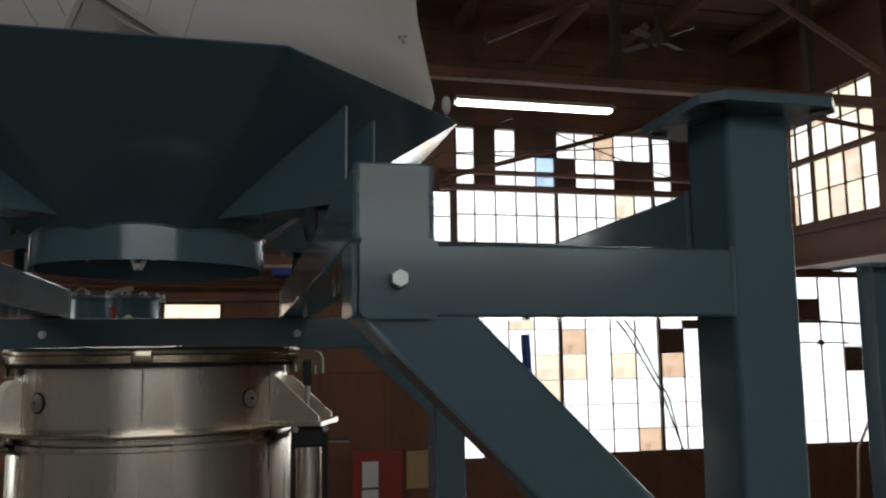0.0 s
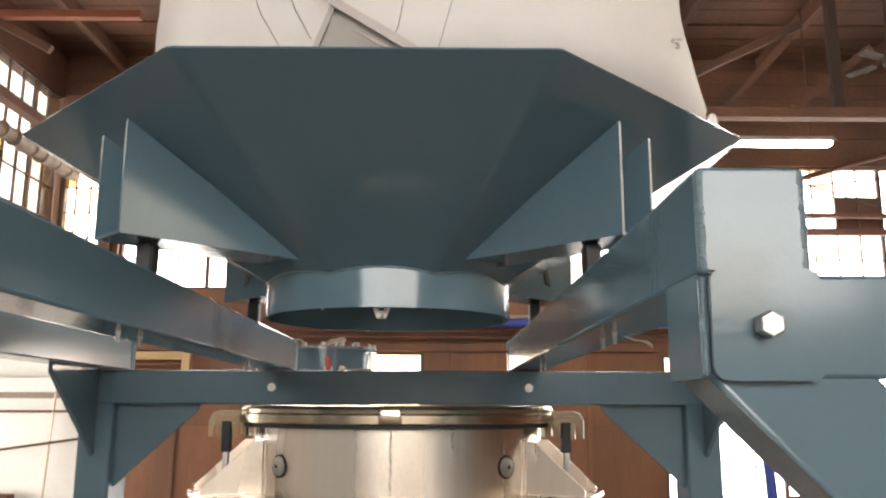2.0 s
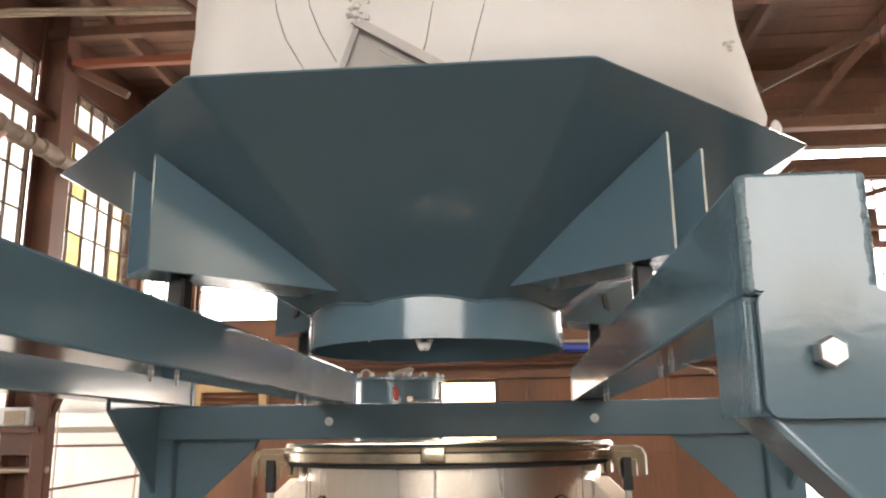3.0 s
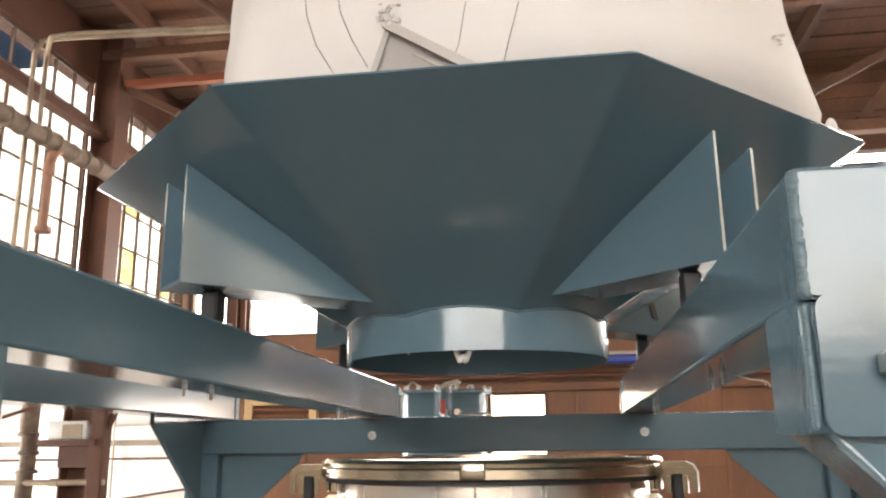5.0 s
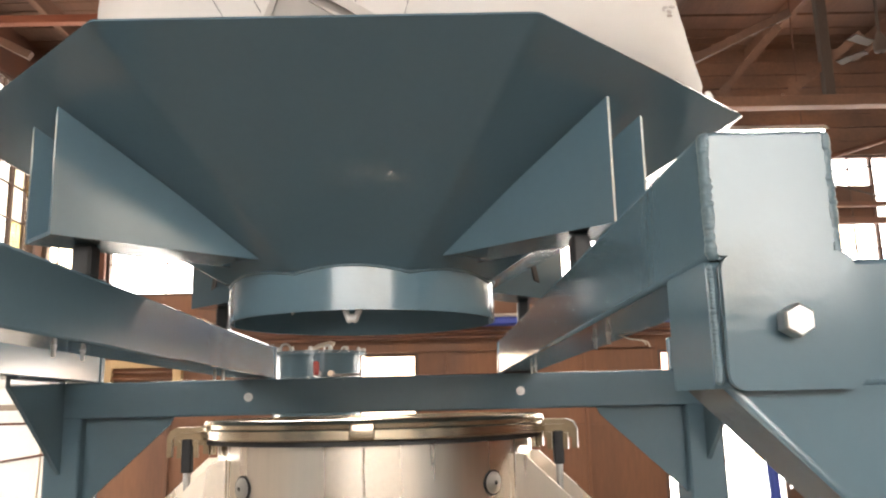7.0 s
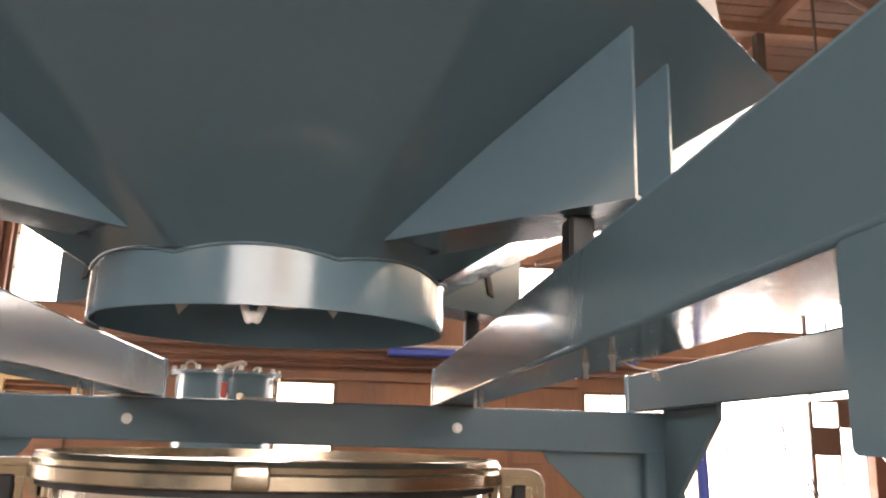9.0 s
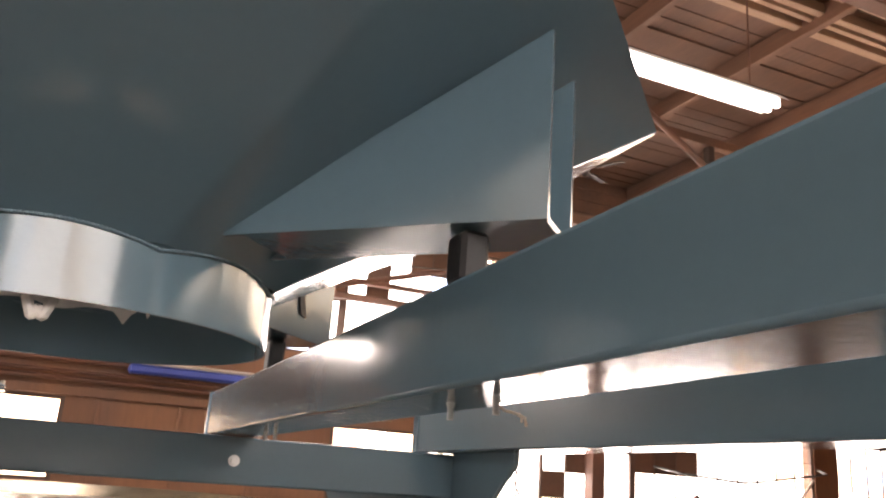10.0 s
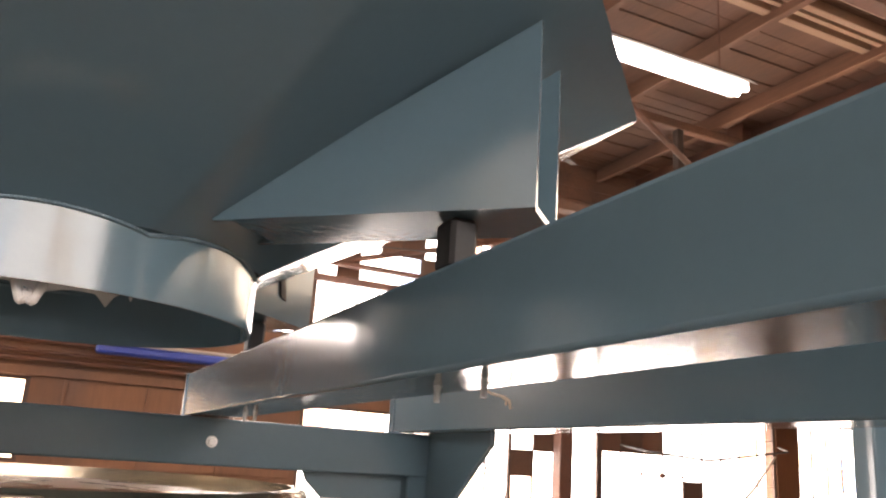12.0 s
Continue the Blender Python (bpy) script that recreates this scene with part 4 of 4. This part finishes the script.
part("lower_drum", lathe(((R0 - 0.006, 3.2), (R0 - 0.006, 3.884), (R0 - 0.01, 3.884), (R0 - 0.01, 3.2)), (SX, SY), 96), STEEL, sf, "", True)
part("rib", lathe(((R0 - 0.006, 3.855), (R0 + 0.004, 3.858), (R0 + 0.004, 3.866), (R0 - 0.006, 3.869)), (SX, SY), 96), STEEL, sf, "", True)
for sgn, ang in ((-1, 44.3), (1, 44.3)):
    a = radians(-90 + sgn * ang)
    d = Vector((math.cos(a), math.sin(a), 0))
    c = Vector((SX, SY, 3.945)) + d * RD
    bt = bmesh.new()
    rod(c - d * 0.002, c + d * 0.004, 0.017, bt, 24)
    bl = part("drum_bolt", bt, ZINC, sf, "round plug with a dark rubber ring", True)
    part("plug_head", rod(c + d * 0.004, c + d * 0.008, 0.0155, None, 24, 0.008), ZINC, bl, "", True)
    part("recess", rod(c + d * 0.0072, c + d * 0.0085, 0.0035, None, 6), RUBBER, bl, "dark drive recess")
    part("ring", rod(c - d * 0.001, c + d * 0.0025, 0.0195, None, 24), RUBBER, bl, "dark rubber ring")
sm = bmesh.new()
rng = random.Random(4)
for k in range(22):
    bmesh.ops.create_icosphere(sm, subdivisions=1, radius=rng.uniform(0.0012, 0.0028), matrix=Matrix.Translation((SX + rng.uniform(-0.001, 0.001), SY - RD - 0.0005, 3.9 + 0.0052 * k)))
part("weld_seam", sm, POLISHED, sf, "spotted vertical weld seam", True)
for ang in (-22, 202, 90):
    a = radians(ang)
    d, s = Vector((math.cos(a), math.sin(a), 0)), Vector((-math.sin(a), math.cos(a), 0))
    o = Vector((SX, SY, 0))
    up = Vector((0, 0, 1))
    lugp = bmesh.new()
    for side in (-0.05, 0.045):
        prism([o + d * (RD - 0.004) + s * side + up * 3.895, o + d * (R0 + 0.085) + s * side + up * 3.895, o + d * (R0 + 0.085) + s * side + up * 3.905, o + d * (R0 - 0.004) + s * side + up * 3.985, o + d * (RD - 0.004) + s * side + up * 3.985], s * 0.005, lugp)
    prism([o + d * (RD - 0.002) - s * 0.065 + up * 3.886, o + d * (R0 + 0.095) - s * 0.065 + up * 3.886, o + d * (R0 + 0.095) + s * 0.065 + up * 3.886, o + d * (RD - 0.002) + s * 0.065 + up * 3.886], (0, 0, 0.008), lugp)
    sup = part("support_lug", lugp, STEEL, sf, "stainless lug with two cheek plates")
    pc = o + d * (R0 + 0.05)
    part("isolator", box((pc.x - 0.036, pc.y - 0.036, 3.84), (pc.x + 0.036, pc.y + 0.036, 3.884), 0.006), RUBBER, sup, "black rubber isolator block")
    part("post", rod((pc.x, pc.y, 0.0), (pc.x, pc.y, 3.84), 0.026, None, 24), STEEL, sf, "stainless support post", True)
    for q in (-0.034, 0.034):
        part("stay", rod((pc.x + q, pc.y - 0.01, 0.0), (pc.x + q, pc.y - 0.01, 3.845), 0.005, None, 10), RUBBER, sf, "thin black rod", True)
        part("lug_bolt", hexbolt((pc.x + q * 0.9, pc.y - 0.037, 3.878), (0, -1, 0), 0.009, 0.006), ZINC, sup, "", True)
    part("handle", box((pc.x + 0.02, pc.y - 0.02, 3.845), (pc.x + 0.085, pc.y + 0.02, 3.853), 0.003), POLISHED, sup)
for ang in (-14, 194):
    # hinged swing clamp of the lid
    a = radians(ang)
    d, s = Vector((math.cos(a), math.sin(a), 0)), Vector((-math.sin(a), math.cos(a), 0))
    o = Vector((SX, SY, 0))
    up = Vector((0, 0, 1))
    def at(r, z, q=0.0, o=o, d=d, s=s):
        return o + d * (R0 + r - 0.010) + s * q + Vector((0, 0, z - 0.005 if z else 0.0))
    outer = [(0.010, 3.998), (0.010, 4.026), (0.014, 4.037), (0.023, 4.043), (0.060, 4.043), (0.072, 4.038), (0.078, 4.026), (0.078, 3.994)]
    inner = [(0.069, 3.994), (0.069, 4.022), (0.065, 4.030), (0.058, 4.034), (0.025, 4.034), (0.020, 4.030), (0.019, 4.022), (0.019, 3.998)]
    cl = prism([at(r, z, -0.014) for r, z in outer + inner], s * 0.028)
    clamp = part("lid_clamp", cl, STRAP, sf, "polished bent strap lid clamp")
    part("web", prism([at(r, z, -0.004) for r, z in ((0.0195, 4.012), (0.0685, 4.012), (0.0685, 4.0335), (0.0195, 4.0335))], s * 0.008), STRAP, clamp)
    for r in (0.027, 0.054):
        part("ear", prism([at(r, 3.992, -0.012), at(r + 0.008, 3.992, -0.012), at(r + 0.008, 4.02, -0.012), at(r, 4.02, -0.012)], s * 0.02), STRAP, clamp)
    part("hinge_knuckle", rod(at(0.004, 3.996), at(0.004, 4.042), 0.007, None, 12), POLISHED, clamp, "", True)
    pv = at(0.0445, 0.0)
    part("clamp_block", box((pv.x - 0.0085, pv.y - 0.0085, 3.962), (pv.x + 0.0085, pv.y + 0.0085, 4.018), 0.002), RUBBER, clamp, "black clamp block")
    part("swing_bolt", rod(tuple(pv + up * 3.9), tuple(pv + up * 3.99), 0.006, None, 10), ZINC, clamp, "zinc swing bolt", True)

# ---- filter vessel behind, post of the next stand, small things ----
fv = empty("filter_vessel", "small blue-grey round vessel with a bolted lid flange", "vessel")
VX, VY = -0.58, 4.5
part("shell", lathe(((0.27, 0.0), (0.27, 4.36), (0.265, 4.36), (0.265, 0.0)), (VX, VY), 48), PAINT, fv, "", True)
part("flange", lathe(((0.01, 4.36), (0.305, 4.36), (0.305, 4.375), (0.01, 4.378)), (VX, VY), 48), PAINT, fv, "bolted lid flange", True)
for k in range(16):
    a = 2 * math.pi * k / 16
    part("flange_bolt", hexbolt((VX + 0.287 * math.cos(a), VY + 0.287 * math.sin(a), 4.384), (0, 0, 1), 0.02, 0.026), ZINC, fv, "", True)
part("lid_handle", chain(((VX - 0.1, VY - 0.1, 4.378), (VX - 0.03, VY - 0.12, 4.39), (VX + 0.03, VY - 0.14, 4.42), (VX + 0.1, VY - 0.14, 4.437), (VX + 0.12, VY - 0.14, 4.425)), 0.014, None, 10), PALECABLE, fv, "pale tan hose end lying on the lid", True)
for hx, hy, hr in ((-0.16, -0.2, 0.03), (0.1, -0.26, 0.022), (0.19, -0.2, 0.018)):
    part("lifting_eye", chain([(VX + hx + hr * math.cos(q), VY + hy, 4.372 + hr + hr * math.sin(q)) for q in [math.pi * k / 6 for k in range(13)]], 0.006, None, 8), ZINC, fv, "", True)
part("lid_rim", lathe(((0.28, 4.378), (0.305, 4.378), (0.305, 4.386), (0.28, 4.386)), (VX, VY), 48), PAINT, fv, "", True)
va = part("valve", rod((VX + 0.04, VY - 0.305, 4.25), (VX + 0.04, VY - 0.245, 4.25), 0.022, None, 14), ZINC, fv, "", True)
part("valve_grip", box((VX + 0.025, VY - 0.335, 4.24), (VX + 0.055, VY - 0.305, 4.32), 0.005), REDPAINT, va, "red valve grip")
part("gauge", rod((VX + 0.12, VY - 0.305, 4.25), (VX + 0.12, VY - 0.245, 4.25), 0.018, None, 14), CONDUIT, fv, "", True)
part("outlet_pipe", rod((VX + 0.12, VY - 0.285, 4.24), (VX + 0.3, VY - 0.285, 4.24), 0.008, None, 8), ZINC, fv, "", True)

np_ = empty("neighbour_post", "blue-grey square steel post of a neighbouring stand", "post")
part("post", tube((2.83, 2.0, 0.012), (2.93, 2.1, 4.362), 2, 0.01), PAINT, np_, "", True)
part("top_plate", box((2.765, 1.935, 4.363), (2.995, 2.165, 4.379), 0.002), PAINT, np_)
part("base_plate", box((2.76, 1.93, 0.0), (3.0, 2.17, 0.012), 0.002), PAINT, np_)
tagged(part("blue_pole", rod((2.13, 4.0, 0.0), (1.953, 4.0, 4.13), 0.029, None, 14), BLUEPAINT, None, "", True), "upright deep blue painted pole", "pole")

# conduits and ledge on the white aisle wall
tagged(part("ledge", box((-9.6, Y1 - 0.16, 4.2), (-5.0, Y1 - 0.002, 4.42), 0.01), WHITEWALL), "white painted ledge along the aisle wall", "ledge", "", "structure")
# grey strip put in as the shade line below the ledge
tagged(part("ledge_shade", box((-9.6, Y1 - 0.05, 4.11), (-5.0, Y1 - 0.003, 4.2), 0.004), CONCRETE), "grey strip standing in for the shade under the white ledge", "angle", "", "structure")
for k, (a, b) in enumerate((((-9.6, 11.85, 3.9), (-5.0, 11.85, 3.92)), ((-9.6, 11.8, 2.9), (-5.0, 11.8, 3.55)), ((-7.0, 11.85, 1.0), (-7.0, 11.85, 5.4)), ((-5.8, 11.85, 1.0), (-5.65, 11.85, 4.3)), ((-9.6, 11.85, 2.35), (-5.0, 11.85, 2.38)))):
    tagged(part("wall_pipe", rod(a, b, 0.018, None, 8), CONDUIT if k in (2, 3) else RUST, None, "", True), "thin service pipe on the white aisle wall", "pipe", "aisle pipes")
un = empty("wall_unit", "dark steel framed wall unit on the white wall", "frame")
part("frame_bar", box((-7.1, 11.7, 2.55), (-6.15, 11.9, 2.72), 0.01), RUST, un)
part("frame_bar", box((-7.1, 11.7, 1.3), (-6.95, 11.9, 2.55), 0.01), RUST, un)
part("frame_bar", box((-6.3, 11.7, 1.3), (-6.15, 11.9, 2.55), 0.01), RUST, un)
# cables hanging across the back windows
for pts, r, m in ((((5.9, 12.0, 5.0), (5.9, 11.6, 4.9), (6.4, 11.6, 4.3), (7.0, 11.6, 3.3), (7.4, 11.6, 2.2), (8.2, 11.6, 1.5), (8.4, 12.0, 1.3)), 0.016, CABLE), (((6.0, 12.0, 5.05), (6.0, 11.55, 4.95), (6.55, 11.55, 4.25), (7.1, 11.55, 3.2), (7.4, 11.75, 2.4), (7.5, 12.0, 2.1)), 0.014, CABLE),
                  (((13.3, 12.0, 4.6), (12.0, 11.3, 4.0), (11.0, 11.3, 3.2), (10.5, 11.3, 2.3), (10.4, 11.3, 1.2), (10.4, 12.0, 1.0)), 0.025, PALECABLE), (((9.5, 12.0, 4.6), (9.6, 11.4, 4.5), (11.0, 11.4, 4.42), (13.0, 11.4, 4.7), (13.4, 12.0, 4.8)), 0.02, CABLE),
                  (((3.2, 12.0, 7.2), (3.2, 11.3, 7.15), (5.5, 11.3, 7.3), (9.0, 11.3, 7.7)), 0.012, CABLE), (((4.4, 12.0, 7.9), (4.4, 11.3, 7.8), (6.5, 11.3, 7.1), (8.6, 11.3, 6.5)), 0.012, CABLE)):
    tagged(part("hanging_cable", chain(pts, r, None, 8), m, None, "", True), "slack cable hanging across the hall window", "cable", "hanging cables")
